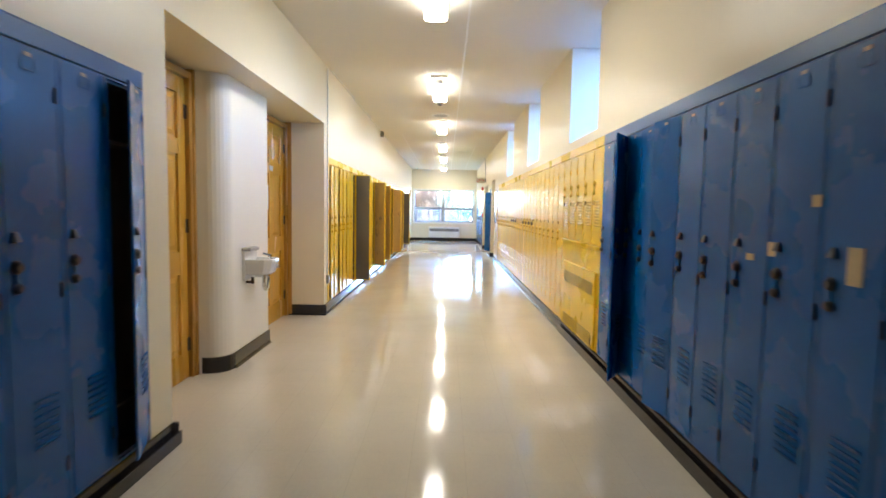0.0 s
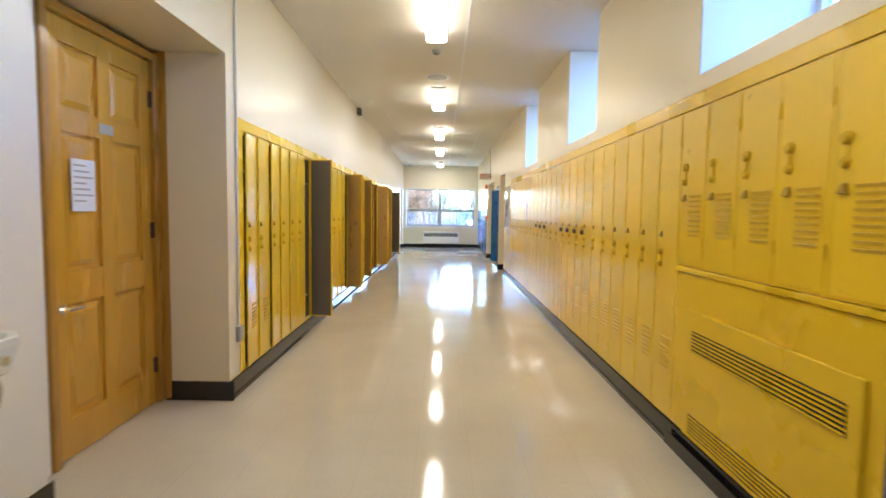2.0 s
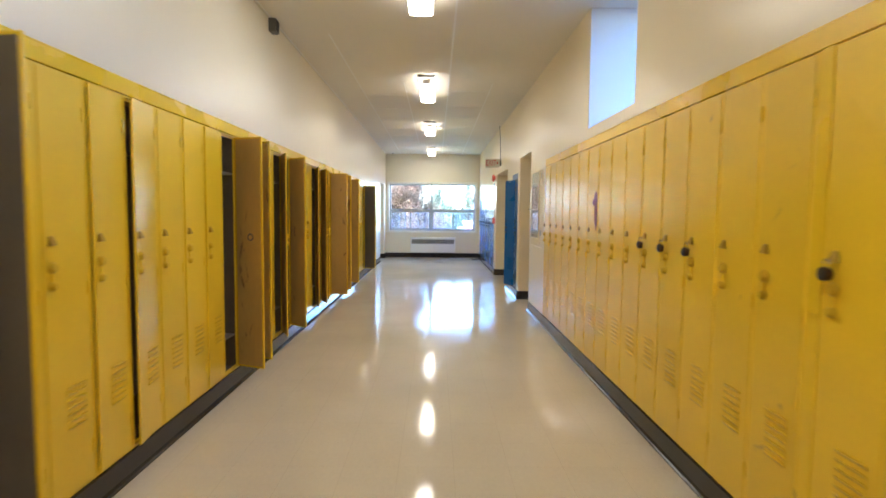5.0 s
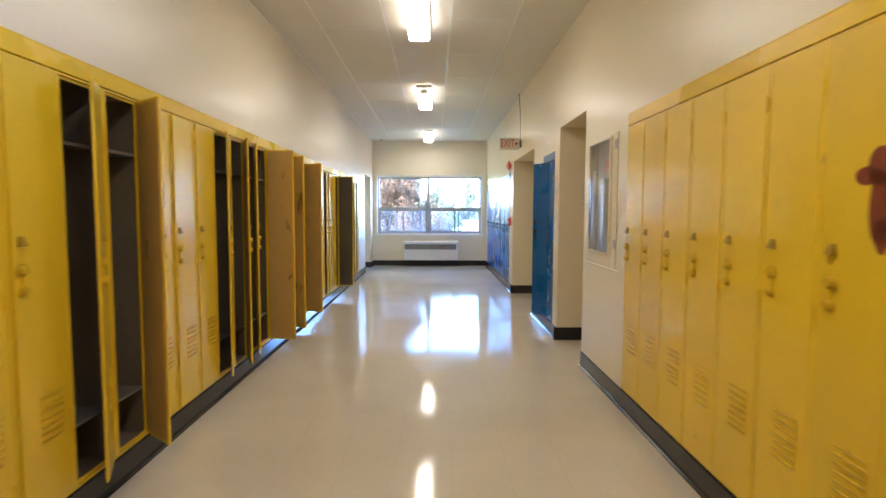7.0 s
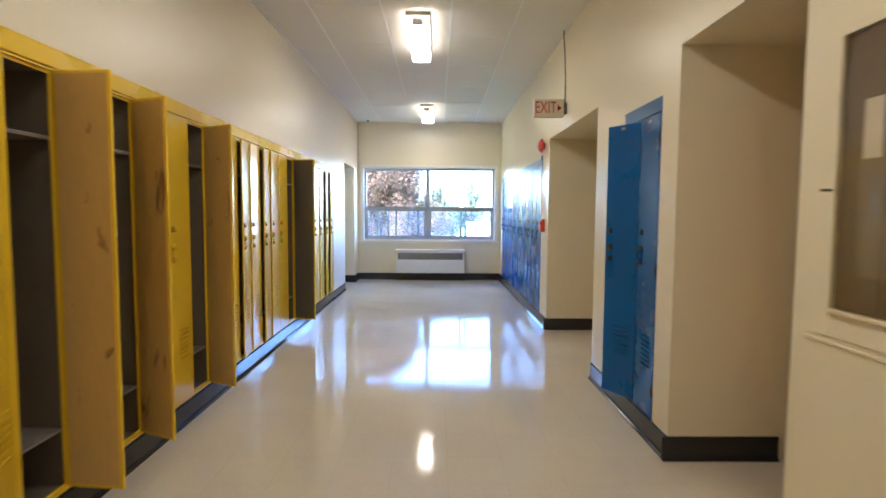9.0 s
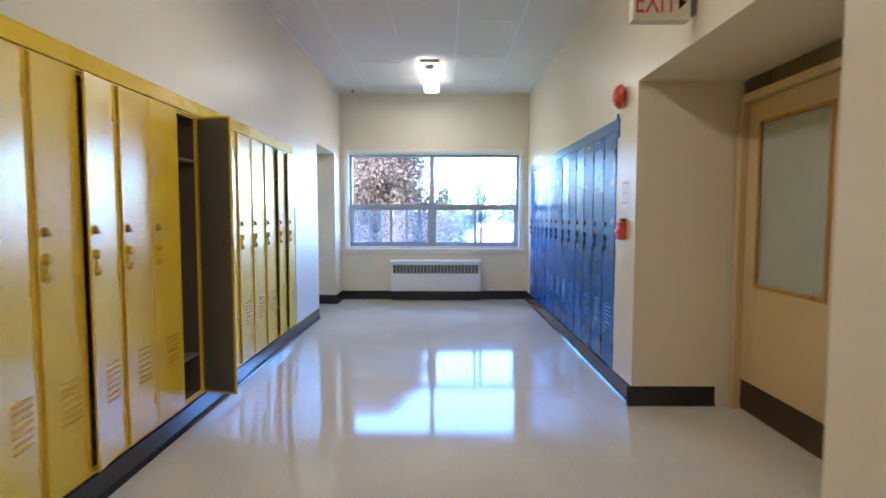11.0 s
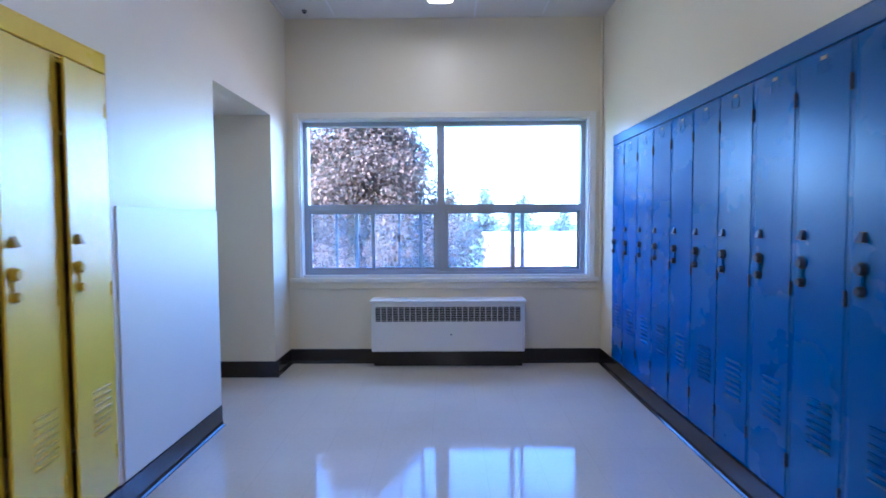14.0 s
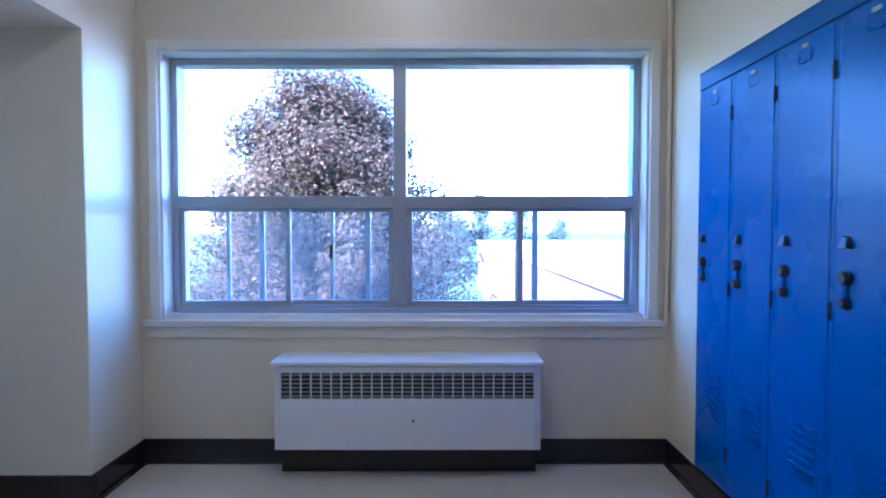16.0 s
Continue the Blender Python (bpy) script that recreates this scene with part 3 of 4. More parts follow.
# east yellow rows: ten lockers, a filler, fifteen lockers
LE = "yellow painted steel locker, door closed, below high windows"
WIDE = 0.3135                           # the second run is a little wider
rows_e = [6.60 + (k + 1) * PITCH for k in range(10)] + [EY1 - (14 - k) * WIDE for k in range(15)]
east_doors = []
for i, y in enumerate(rows_e):
    ob = copy_thing(y_tan, east(y) @ Matrix.Diagonal((1 if i < 10 else WIDE / PITCH, 1, 1, 1)))
    tagged(ob, LE, "locker", GE)
    set_door(ob, rnd.choice((0, 0, 0.2, 0.4, 0.7)))
    east_doors.append(ob)
boxes("filler_panel", YEL_PLAIN, None, (E_X - 0.004, 9.652, 0.14, E_X + 0.02, 9.716, 1.995), bevel=0.003)
tagged(bpy.data.objects["filler_panel"], "plain yellow steel filler panel between locker rows", "filler panel")
bank_trim("locker_trim", "yellow fascia and dark plinth over the east locker row", YEL_PLAIN, EY0, EY1, "e")
bm = bmesh.new()
for cy, cz, ry, rz in ((0.222, 1.540, 0.044, 0.060), (0.228, 1.415, 0.040, 0.120), (0.175, 1.512, 0.045, 0.030), (0.240, 1.330, 0.026, 0.060)):
    bmesh.ops.create_cone(bm, cap_ends=True, segments=18, radius1=1, radius2=0.96, depth=0.001,
                          matrix=Matrix.Translation((cy - 0.28, -0.0033, cz)) @ Matrix.Rotation(radians(90), 4, "X") @ Matrix.Diagonal((ry, rz, 1, 1)))
stain_door = [c for c in east_doors[18].children if c.name.startswith("door")][0]
part("rust_smear", bm, RUST, stain_door, "rust-red smear on the paint")


def padlock(label):
    t = thing("padlock", label, "padlock", group="padlocks on lockers")
    bm = bmesh.new()
    rod(bm, (0, -0.012, 0), (0, 0.010, 0), 0.024, 18)
    part("case", bm, BRONZE, t)
    bm = bmesh.new()
    rod(bm, (0, -0.017, 0), (0, -0.012, 0), 0.017, 18)
    part("dial", bm, BLACKM, t)
    bm = bmesh.new()
    pts = [(-0.014, 0, 0.015)] + [(-0.014 * math.cos(a), 0, 0.036 + 0.014 * math.sin(a)) for a in (radians(i * 30) for i in range(7))] + [(0.014, 0, 0.015)]
    pipe(bm, pts, 0.0032, 6)
    part("shackle", bm, CHROME, t)
    return t


pl = padlock("round combination padlock hanging on a locker latch")
for n, i in enumerate((6, 7, 8, 9, 12, 13, 14)):
    m = pose(E_X - 0.032, rows_e[i] - 0.052, 1.215, 0, 0, -90)
    if n:
        copy_thing(pl, m)
    else:
        pl.matrix_basis = m

# heater bay: five short lockers over a convector cover
s_lock = locker("short yellow steel locker above the heater cover", "short lockers above the heater", YELLOW, TAN, YEL_GRIME, 1.10, 1.99, True)
for k in range(5):
    m = east(EY0 + (k + 1) * PITCH)
    if k:
        copy_thing(s_lock, m)
    else:
        s_lock.matrix_basis = m
heater = thing("heater_cover", "yellow steel heater cover with two black slotted grilles", "heater")
X = E_X
boxes("panel", YEL_PLAIN, heater, (X - 0.002, EY0 + 0.002, 0.14, X + 0.02, EY0 + 1.523, 1.062), bevel=0.003)
boxes("ledge", YEL_PLAIN, heater, (X - 0.016, EY0 + 0.002, 1.066, X + 0.02, EY0 + 1.523, 1.096), bevel=0.003)
acc = boxes("access_panel", YEL_PLAIN, heater, (X - 0.024, 5.15, 0.148, X - 0.002, 6.43, 0.86), bevel=0.006, seg=2)
for z in (0.635, 0.165):
    boxes("grille", BLACKM, acc, (X - 0.0256, 5.215, z, X - 0.0242, 6.34, z + 0.12), label="black slotted grille")
    for i in range(6):
        boxes("slat", YEL_PLAIN, acc, (X - 0.034, 5.215, z + 0.006 + i * 0.020, X - 0.0258, 6.34, z + 0.0135 + i * 0.020))

# scraps of paper tape stuck on the first blue lockers
TAPE = paint("yellowed_paper_tape", (0.62, 0.50, 0.30), 0.7, dark=0.8, scale=20, grain=90)
for ty, tz, tw, th in ((2.37, 1.46, 0.05, 0.045), (2.165, 1.235, 0.07, 0.13), (2.62, 1.262, 0.055, 0.06), (2.775, 1.217, 0.06, 0.03), (3.925, 1.22, 0.07, 0.06)):
    sc = boxes("paper_tape", TAPE, None, (E_X - 0.0075, ty - tw / 2, tz - th / 2, E_X - 0.0055, ty + tw / 2, tz + th / 2), bevel=0.0005)
    tagged(sc, "yellowed scrap of paper tape on a blue locker", "tape", "paper tape scraps")

# blue lockers at the start of the corridor
b_lock = locker("blue painted steel locker, door closed, worn paint", GB, BLUE, BLUE, BLU_DARK)
b_lock.matrix_basis = east(EY0)
for k in range(1, 11):
    ob = copy_thing(b_lock, east(EY0 - k * PITCH))
    set_door(ob, {1: 146, 3: 3, 4: 12, 6: 1.5, 8: 1}.get(k, 0), "blue steel locker with its door swung wide open" if k == 1 else "")
bank_trim("locker_trim", "blue fascia and dark plinth over the blue lockers", BLU_PLAIN, EB0, EY0, "e")
for k in range(5):
    ob = copy_thing(b_lock, west(LW0 + k * PITCH))
    tagged(ob, "blue painted steel locker, worn, beside the alcove" if k < 4 else "blue steel locker with its door ajar", "locker", "blue lockers along the west wall")
    set_door(ob, 20 if k == 4 else 0)
bank_trim("locker_trim", "blue fascia and dark plinth beside the alcove", BLU_PLAIN, LW0, LW1, "w")
for k in range(2):
    ob = copy_thing(b_lock, east(17.27 - k * PITCH))
    tagged(ob, "blue steel locker standing open between two doorways" if k == 0 else "blue steel locker between two doorways", "locker", "pair of blue lockers between doorways")
    set_door(ob, 30 if k == 0 else 0)
bank_trim("locker_trim", "blue fascia over a pair of lockers", BLU_PLAIN, 16.66, 17.27, "e")
for k in range(13):
    ob = copy_thing(b_lock, east(20.2 + (k + 1) * PITCH))
    tagged(ob, "bright blue steel locker, door closed, near the window", "locker", "blue lockers near the window")
    set_door(ob, {7: 2.2, 6: 3.0, 2: 1.2, 4: 1.6, 9: 1.0, 11: 0.8}.get(k, 0))
bank_trim("locker_trim", "blue fascia and dark plinth near the window", BLU_PLAIN, 20.2, 20.2 + 13 * PITCH, "e")
boxes("bent_bracket", BLU_PLAIN, None, (E_X - 0.010, 20.145, 1.93, E_X - 0.001, 20.199, 2.076), (E_X - 0.022, 20.150, 2.060, E_X - 0.006, 20.166, 2.105), bevel=0.002)
tagged(bpy.data.objects["bent_bracket"], "bent blue end cap of the locker fascia", "end cap")


# ---- doors ----
def lever(parent, x, y, z, out, along):
    bm = bmesh.new()
    rod(bm, (x, y, z), (x + out * 0.01, y, z), 0.027, 16)
    rod(bm, (x + out * 0.01, y, z), (x + out * 0.055, y, z), 0.009, 10)
    rod(bm, (x + out * 0.05, y, z), (x + out * 0.05, y + along * 0.11, z), 0.009, 10)
    part("handle", bm, CHROME, parent, "chrome lever handle")


def panelled_door(name, label, x, y0, y1, top, hinge_far=True):
    """A six-panel door facing +x in a wooden frame."""
    t = tagged(new(name), label, "door", "", "structure")
    fw = 0.055
    boxes("frame", WOOD_DK, t, (x - 0.18, y0 - fw, 0, x + 0.035, y0, top + fw), (x - 0.18, y1, 0, x + 0.035, y1 + fw, top + fw), (x - 0.18, y0, top, x + 0.035, y1, top + fw),
          bevel=0.006)
    a, b_ = y0 + 0.004, y1 - 0.004
    w = b_ - a
    sx = (x - 0.045, x)
    st = 0.115
    rails = [(0.006, 0.22), (0.86, 1.04), (1.80, 1.92), (top - 0.13, top - 0.004)]
    bm = bmesh.new()
    for u0, u1 in ((a, a + st), (a + w / 2 - st / 2, a + w / 2 + st / 2), (b_ - st, b_)):
        cube(bm, sx[0], u0, 0.006, sx[1], u1, top - 0.004, bevel=0.003)
    for z0, z1 in rails:
        cube(bm, sx[0] + 0.001, a + st, z0, sx[1] - 0.001, a + w / 2 - st / 2, z1)
        cube(bm, sx[0] + 0.001, a + w / 2 + st / 2, z0, sx[1] - 0.001, b_ - st, z1)
    leaf = part("leaf", bm, WOOD, t)
    for (za, zb) in zip(rails[:-1], rails[1:]):
        for u0, u1 in ((a + st, a + w / 2 - st / 2), (a + w / 2 + st / 2, b_ - st)):
            bm = bmesh.new()
            z0, z1 = za[1], zb[0]
            lo = [bm.verts.new((x - 0.02, u, z)) for u, z in ((u0, z0), (u1, z0), (u1, z1), (u0, z1))]
            i1 = [bm.verts.new((x - 0.02, u, z)) for u, z in ((u0 + .02, z0 + .02), (u1 - .02, z0 + .02), (u1 - .02, z1 - .02), (u0 + .02, z1 - .02))]
            i2 = [bm.verts.new((x - 0.008, u, z)) for u, z in ((u0 + .055, z0 + .055), (u1 - .055, z0 + .055), (u1 - .055, z1 - .055), (u0 + .055, z1 - .055))]
            for p, q in ((lo, i1), (i1, i2)):
                for i in range(4):
                    j = (i + 1) % 4
                    bm.faces.new((p[i], p[j], q[j], q[i]))
            bm.faces.new(i2)
            back = [bm.verts.new((x - 0.03, v.co.y, v.co.z)) for v in lo]
            for i in range(4):
                j = (i + 1) % 4
                bm.faces.new((lo[j], lo[i], back[i], back[j]))
            bm.faces.new(back[::-1])
            part("panel", bm, WOOD, leaf)
    hy = y1 if hinge_far else y0
    for z in (0.28, 1.24, 2.14):
        bm = bmesh.new()
        cube(bm, x - 0.004, hy - 0.028, z - 0.055, x + 0.003, hy + 0.0, z + 0.055, bevel=0.001)
        rod(bm, (x + 0.008, hy, z - 0.055), (x + 0.008, hy, z + 0.055), 0.008, 8)
        part("hinge", bm, BRONZE, leaf, "dark bronze butt hinge")
    lever(leaf, x, y0 + 0.075, 0.84, 1, 1)
    return t, leaf


d1, leaf1 = panelled_door("door_1", "varnished six-panel wooden classroom door, closed", -0.38, 3.62, 4.63, 2.40)
d2, leaf2 = panelled_door("door_2", "varnished six-panel wooden door with a paper notice", -0.38, 6.185, 7.17, 2.40)
notice = boxes("notice", PAPER, leaf2, (-0.3715, 6.355, 1.37, -0.370, 6.555, 1.66), label="white paper notice taped to the door")
for i in range(7):
    boxes("text_bar", LGREY, notice, (-0.3699, 6.375, 1.62 - i * 0.033, -0.3694, 6.375 + 0.10 + 0.06 * ((i * 7) % 3) / 2, 1.63 - i * 0.033))
boxes("name_plate", LGREY, leaf2, (-0.3799, 6.62, 1.83, -0.376, 6.75, 1.89), bevel=0.001)
bm = bmesh.new()
cube(bm, -0.42, 7.225, 0, -0.30, 7.24, 2.485)
cube(bm, -0.42, 4.685, 0, -0.34, 4.72, 2.485)
structure("trim", "stained wood trim beside the alcove doors", "trim", bm, WOOD_DK)


def slab_door(name, label, x, y0, y1, top, leafm, framem, hx, hy, side=-1):
    """A flush door in a recess, facing -x (side -1) or +x."""
    t = tagged(new(name), label, "door", "", "structure")
    fw = 0.05
    f0, f1 = (x - 0.05, x + 0.12) if side < 0 else (x - 0.12, x + 0.05)
    boxes("frame", framem, t, (f0, y0 - fw, 0, f1, y0, top + fw), (f0, y1, 0, f1, y1 + fw, top + fw), (f0, y0, top, f1, y1, top + fw), bevel=0.005)
    return t


d3 = slab_door("door_3", "orange-brown wooden door in a dark frame, closed", 3.80, 15.47, 16.385, 2.22, WOOD, DARKWOOD, 0, 0)
leaf3 = boxes("leaf", WOOD, d3, (3.80, 15.474, 0.006, 3.845, 16.381, 2.216), bevel=0.003)
boxes("kick_plate", BRONZE, leaf3, (3.797, 15.50, 0.03, 3.7995, 16.36, 0.22))
lever(leaf3, 3.80, 16.31, 1.05, -1, -1)

d4 = slab_door("door_4", "cream painted door with a large frosted glass light", 3.80, 18.80, 19.72, 2.10, CREAM_DOOR, CREAM_DOOR, 0, 0)
leaf4 = boxes("leaf", CREAM_DOOR, d4, (3.80, 18.804, 0.006, 3.845, 18.94, 2.096), (3.80, 19.58, 0.006, 3.845, 19.716, 2.096), (3.801, 18.94, 0.006, 3.844, 19.58, 0.88),
              (3.801, 18.94, 1.95, 3.844, 19.58, 2.096))
boxes("glazing_bead", WOOD_DK, leaf4, (3.792, 18.93, 0.87, 3.80, 19.59, 0.895), (3.792, 18.93, 1.935, 3.80, 19.59, 1.955), (3.792, 18.93, 0.895, 3.80, 18.95, 1.935),
      (3.792, 19.57, 0.895, 3.80, 19.59, 1.935))
boxes("pane", GLASS_BLIND, leaf4, (3.812, 18.942, 0.882, 3.820, 19.578, 1.948))
boxes("kick_plate", BRONZE, leaf4, (3.7965, 18.82, 0.02, 3.7995, 19.70, 0.22), label="dark kick plate")
bm = bmesh.new()
cube(bm, OUTE - 0.07, 17.92, 0, OUTE + 0.12, 18.745, 2.26)
structure("wall_recess", "cream painted wall beside the glazed door", "wall", bm, WALL)

d5 = slab_door("door_5", "yellow varnished door with glass lights in the far alcove", -0.44, 23.06, 23.93, 2.20, WOOD, WHITE, 0, 0, 1)
boxes("leaf", WOOD, d5, (-0.485, 23.064, 0.006, -0.44, 23.18, 2.196), (-0.485, 23.81, 0.006, -0.44, 23.926, 2.196), (-0.484, 23.18, 0.006, -0.441, 23.81, 1.02),
      (-0.484, 23.18, 1.42, -0.441, 23.81, 1.45), (-0.484, 23.18, 1.74, -0.441, 23.81, 1.77), (-0.484, 23.18, 2.06, -0.441, 23.81, 2.196))
leaf5 = [c for c in d5.children if c.name.startswith("leaf")][0]
for z0, z1 in ((1.02, 1.42), (1.45, 1.74), (1.77, 2.06)):
    boxes("pane", GLASS_BLIND, leaf5, (-0.466, 23.182, z0 + 0.002, -0.460, 23.808, z1 - 0.002))
for z in (0.38, 1.12, 1.94):
    bm = bmesh.new()
    cube(bm, -0.444, 23.90, z - 0.055, -0.436, 23.95, z + 0.055)
    rod(bm, (-0.43, 23.935, z - 0.06), (-0.43, 23.935, z + 0.06), 0.009, 8)
    part("hinge", bm, BRONZE, leaf5, "dark bronze butt hinge")
bm = bmesh.new()
cube(bm, OUTW, 22.94, 0, -0.30, 23.005, 2.26)
structure("wall_return", "white return of the far alcove", "wall", bm, WHITE)
# glossy added sheet beside that alcove; its paler colour stands in for window light
boxes("wall_panel", PANELW, None, (W_X + 0.001, YW1 + 0.03, 0.138, W_X + 0.008, 22.938, 1.42), bevel=0.002)
tagged(bpy.data.objects["wall_panel"], "smooth wall stretch above black base, coloured paler for window light", "wall panel")


# ---- windows ----
win = tagged(new("window_1"), "wide aluminium window with sliding lower sashes over the heater", "window", "", "structure")
gy = N_Y + 0.10
boxes("casing", PANELW, win, (0.180, N_Y - 0.022, 0.816, FX0, N_Y, 2.365), (FX1, N_Y - 0.022, 0.816, 3.010, N_Y, 2.365), (FX0, N_Y - 0.022, FZ1, FX1, N_Y, 2.365), bevel=0.004)
boxes("window_sill", PANELW, win, (0.13, N_Y - 0.03, 0.775, 3.045, N_Y + 0.02, 0.815), bevel=0.006)
boxes("apron", WALL, win, (0.13, N_Y - 0.015, 0.715, 3.045, N_Y - 0.001, 0.773), bevel=0.003)
boxes("reveal", WHITE, win, (FX0, N_Y, FZ0, FX0 + 0.012, N_Y + 0.3, FZ1), (FX1 - 0.012, N_Y, FZ0, FX1, N_Y + 0.3, FZ1), (FX0 + 0.012, N_Y, FZ1 - 0.012, FX1 - 0.012, N_Y + 0.3, FZ1),
      (FX0 + 0.012, N_Y + 0.021, FZ0, FX1 - 0.012, N_Y + 0.3, FZ0 + 0.02))
a, b_ = FX0 + 0.012, FX1 - 0.012
TZ0, TZ1, MX0, MX1 = 1.445, 1.512, 1.525, 1.60
boxes("window_frame", ALU, win, (a, gy, FZ0 + 0.02, a + 0.04, gy + 0.09, FZ1 - 0.012), (b_ - 0.04, gy, FZ0 + 0.02, b_, gy + 0.09, FZ1 - 0.012),
      (a + 0.04, gy, FZ1 - 0.05, b_ - 0.04, gy + 0.09, FZ1 - 0.012), (a + 0.04, gy, FZ0 + 0.02, b_ - 0.04, gy + 0.09, FZ0 + 0.06), bevel=0.002)
boxes("mullion", ALU, win, (MX0, gy - 0.008, FZ0 + 0.06, MX1, gy + 0.09, FZ1 - 0.05), bevel=0.003)
for u0, u1 in ((a + 0.04, MX0), (MX1, b_ - 0.04)):
    boxes("transom", ALU, win, (u0, gy - 0.006, TZ0, u1, gy + 0.09, TZ1), bevel=0.003)
    boxes("pane", GLASS, win, (u0, gy + 0.05, TZ1, u1, gy + 0.055, FZ1 - 0.05))


def sash(u0, u1, y, bars=0.026):
    s = boxes("sash", ALU, win, (u0, y, FZ0 + 0.06, u0 + bars, y + 0.025, TZ0), (u1 - bars, y, FZ0 + 0.06, u1, y + 0.025, TZ0),
              (u0 + bars, y, FZ0 + 0.06, u1 - bars, y + 0.025, FZ0 + 0.085), (u0 + bars, y, TZ0 - 0.022, u1 - bars, y + 0.025, TZ0), bevel=0.002)
    boxes("pane", GLASS_HAZY, s, (u0 + bars, y + 0.01, FZ0 + 0.085, u1 - bars, y + 0.014, TZ0 - 0.022))
    return s


s1 = sash(a + 0.04, 0.925, gy + 0.012)
boxes("stile", ALU, s1, (0.530, gy + 0.072, FZ0 + 0.06, 0.552, gy + 0.088, TZ0), (0.722, gy + 0.072, FZ0 + 0.06, 0.755, gy + 0.088, TZ0))
s2 = sash(0.885, MX0, gy + 0.042, 0.032)
boxes("stile", ALU, s2, (1.143, gy + 0.072, FZ0 + 0.06, 1.165, gy + 0.088, TZ0), (1.350, gy + 0.070, FZ0 + 0.06, 1.382, gy + 0.088, TZ0))
boxes("latch", BLACKM, s2, (1.148, gy + 0.026, 1.15, 1.168, gy + 0.041, 1.23))
sash(MX1, 2.275, gy + 0.012, 0.034)
s4 = sash(2.235, b_ - 0.04, gy + 0.042)
boxes("stile", ALU, s4, (2.338, gy + 0.072, FZ0 + 0.06, 2.372, gy + 0.088, TZ0))
boxes("channel", ALU, win, (a + 0.04, gy - 0.03, FZ0 + 0.021, b_ - 0.04, gy - 0.001, FZ0 + 0.045), label="grey aluminium sill channel")

for i, (w0, w1) in enumerate(WIN):
    w = tagged(new("window_%d" % (i + 2)), "high window set deep in the thick wall, bright sky behind", "window", "", "structure")
    gx = OUTE - 0.10
    boxes("window_frame", WHITE, w, (gx, w0, 2.17, gx + 0.06, w0 + 0.05, CEIL), (gx, w1 - 0.05, 2.17, gx + 0.06, w1, CEIL), (gx, w0 + 0.05, 2.17, gx + 0.06, w1 - 0.05, 2.22),
          (gx, w0 + 0.05, CEIL - 0.05, gx + 0.06, w1 - 0.05, CEIL), bevel=0.002)
    boxes("reveal", WHITE, w, (E_X + 0.004, w0, 2.176, gx, w0 + 0.006, CEIL - 0.004), (E_X + 0.004, w1 - 0.006, 2.176, gx, w1, CEIL - 0.004), (E_X + 0.004, w0, 2.17, gx, w1, 2.176))
    boxes("pane", GLASS_HIGH, w, (gx + 0.03, w0 + 0.05, 2.22, gx + 0.035, w1 - 0.05, CEIL - 0.05))

# ---- ceiling lights and fittings ----
def ceiling_light(y0):
    t = thing("ceiling_light", "surface fluorescent ceiling light with a ribbed clear diffuser", "ceiling light", pose(1.575, y0, 0), "row of corridor lights")
    boxes("housing", LGREY, t, (-0.09, 0.02, 3.163, 0.09, 1.20, 3.19), (-0.112, 0.0, 3.19, 0.112, 1.22, 3.2285), bevel=0.003)
    bm = bmesh.new()
    pr = [(-0.105, 3.162), (-0.102, 3.128), (-0.088, 3.112), (0.088, 3.112), (0.102, 3.128), (0.105, 3.162)]
    e0 = [bm.verts.new((x, 0.004, z)) for x, z in pr]
    e1 = [bm.verts.new((x, 1.216, z)) for x, z in pr]
    for i in range(len(pr)):
        j = (i + 1) % len(pr)
        bm.faces.new((e0[i], e0[j], e1[j], e1[i]))
    bm.faces.new(e0[::-1])
    bm.faces.new(e1)
    bm.faces.ensure_lookup_table()
    for i in (0, 4, 6, 7):
        bm.faces[i].material_index = 1
    part("diffuser", bm, TUBE, t, "glowing white diffuser").data.materials.append(TUBE_SIDE)
    for u in (-0.002, 1.216):
        boxes("end_cap", WHITE, t, (-0.05, u, 3.106, 0.05, u + 0.006, 3.166), bevel=0.001)
    return t


cl = ceiling_light(7.72)
for y in (4.12, 11.32, 14.95, 18.52, 22.66):
    copy_thing(cl, pose(1.575, y, 0))

sp = thing("ceiling_speaker", "round white perforated ceiling speaker", "speaker")
bm = bmesh.new()
rod(bm, (1.565, 10.76, CEIL - 0.012), (1.565, 10.76, CEIL - 0.001), 0.17, 32, 0.18)
part("ring", bm, WHITE, sp)
bm = bmesh.new()
rod(bm, (1.565, 10.76, CEIL - 0.016), (1.565, 10.76, CEIL - 0.012), 0.135, 32)
part("grille", bm, LGREY, sp)
sd = thing("smoke_detector", "small smoke detector on the ceiling", "smoke detector")
bm = bmesh.new()
rod(bm, (1.565, 9.6, CEIL - 0.035), (1.565, 9.6, CEIL - 0.001), 0.045, 20, 0.055)
part("case", bm, LGREY, sd)
bm = bmesh.new()
rod(bm, (1.565, 9.6, CEIL - 0.045), (1.565, 9.6, CEIL - 0.035), 0.03, 20)
part("sensor", bm, GREYBOX, sd)
cs_ = thing("ceiling_sensor", "tiny dark sensor on the ceiling near the window", "sensor")
bm = bmesh.new()
rod(bm, (0.36, 24.3, CEIL - 0.02), (0.36, 24.3, CEIL - 0.001), 0.018, 14, 0.024)
part("case", bm, GREYBOX, cs_)
bm = bmesh.new()
rod(bm, (0.36, 24.3, CEIL - 0.028), (0.36, 24.3, CEIL - 0.02), 0.01, 12)
part("lens", bm, BLACKM, cs_)
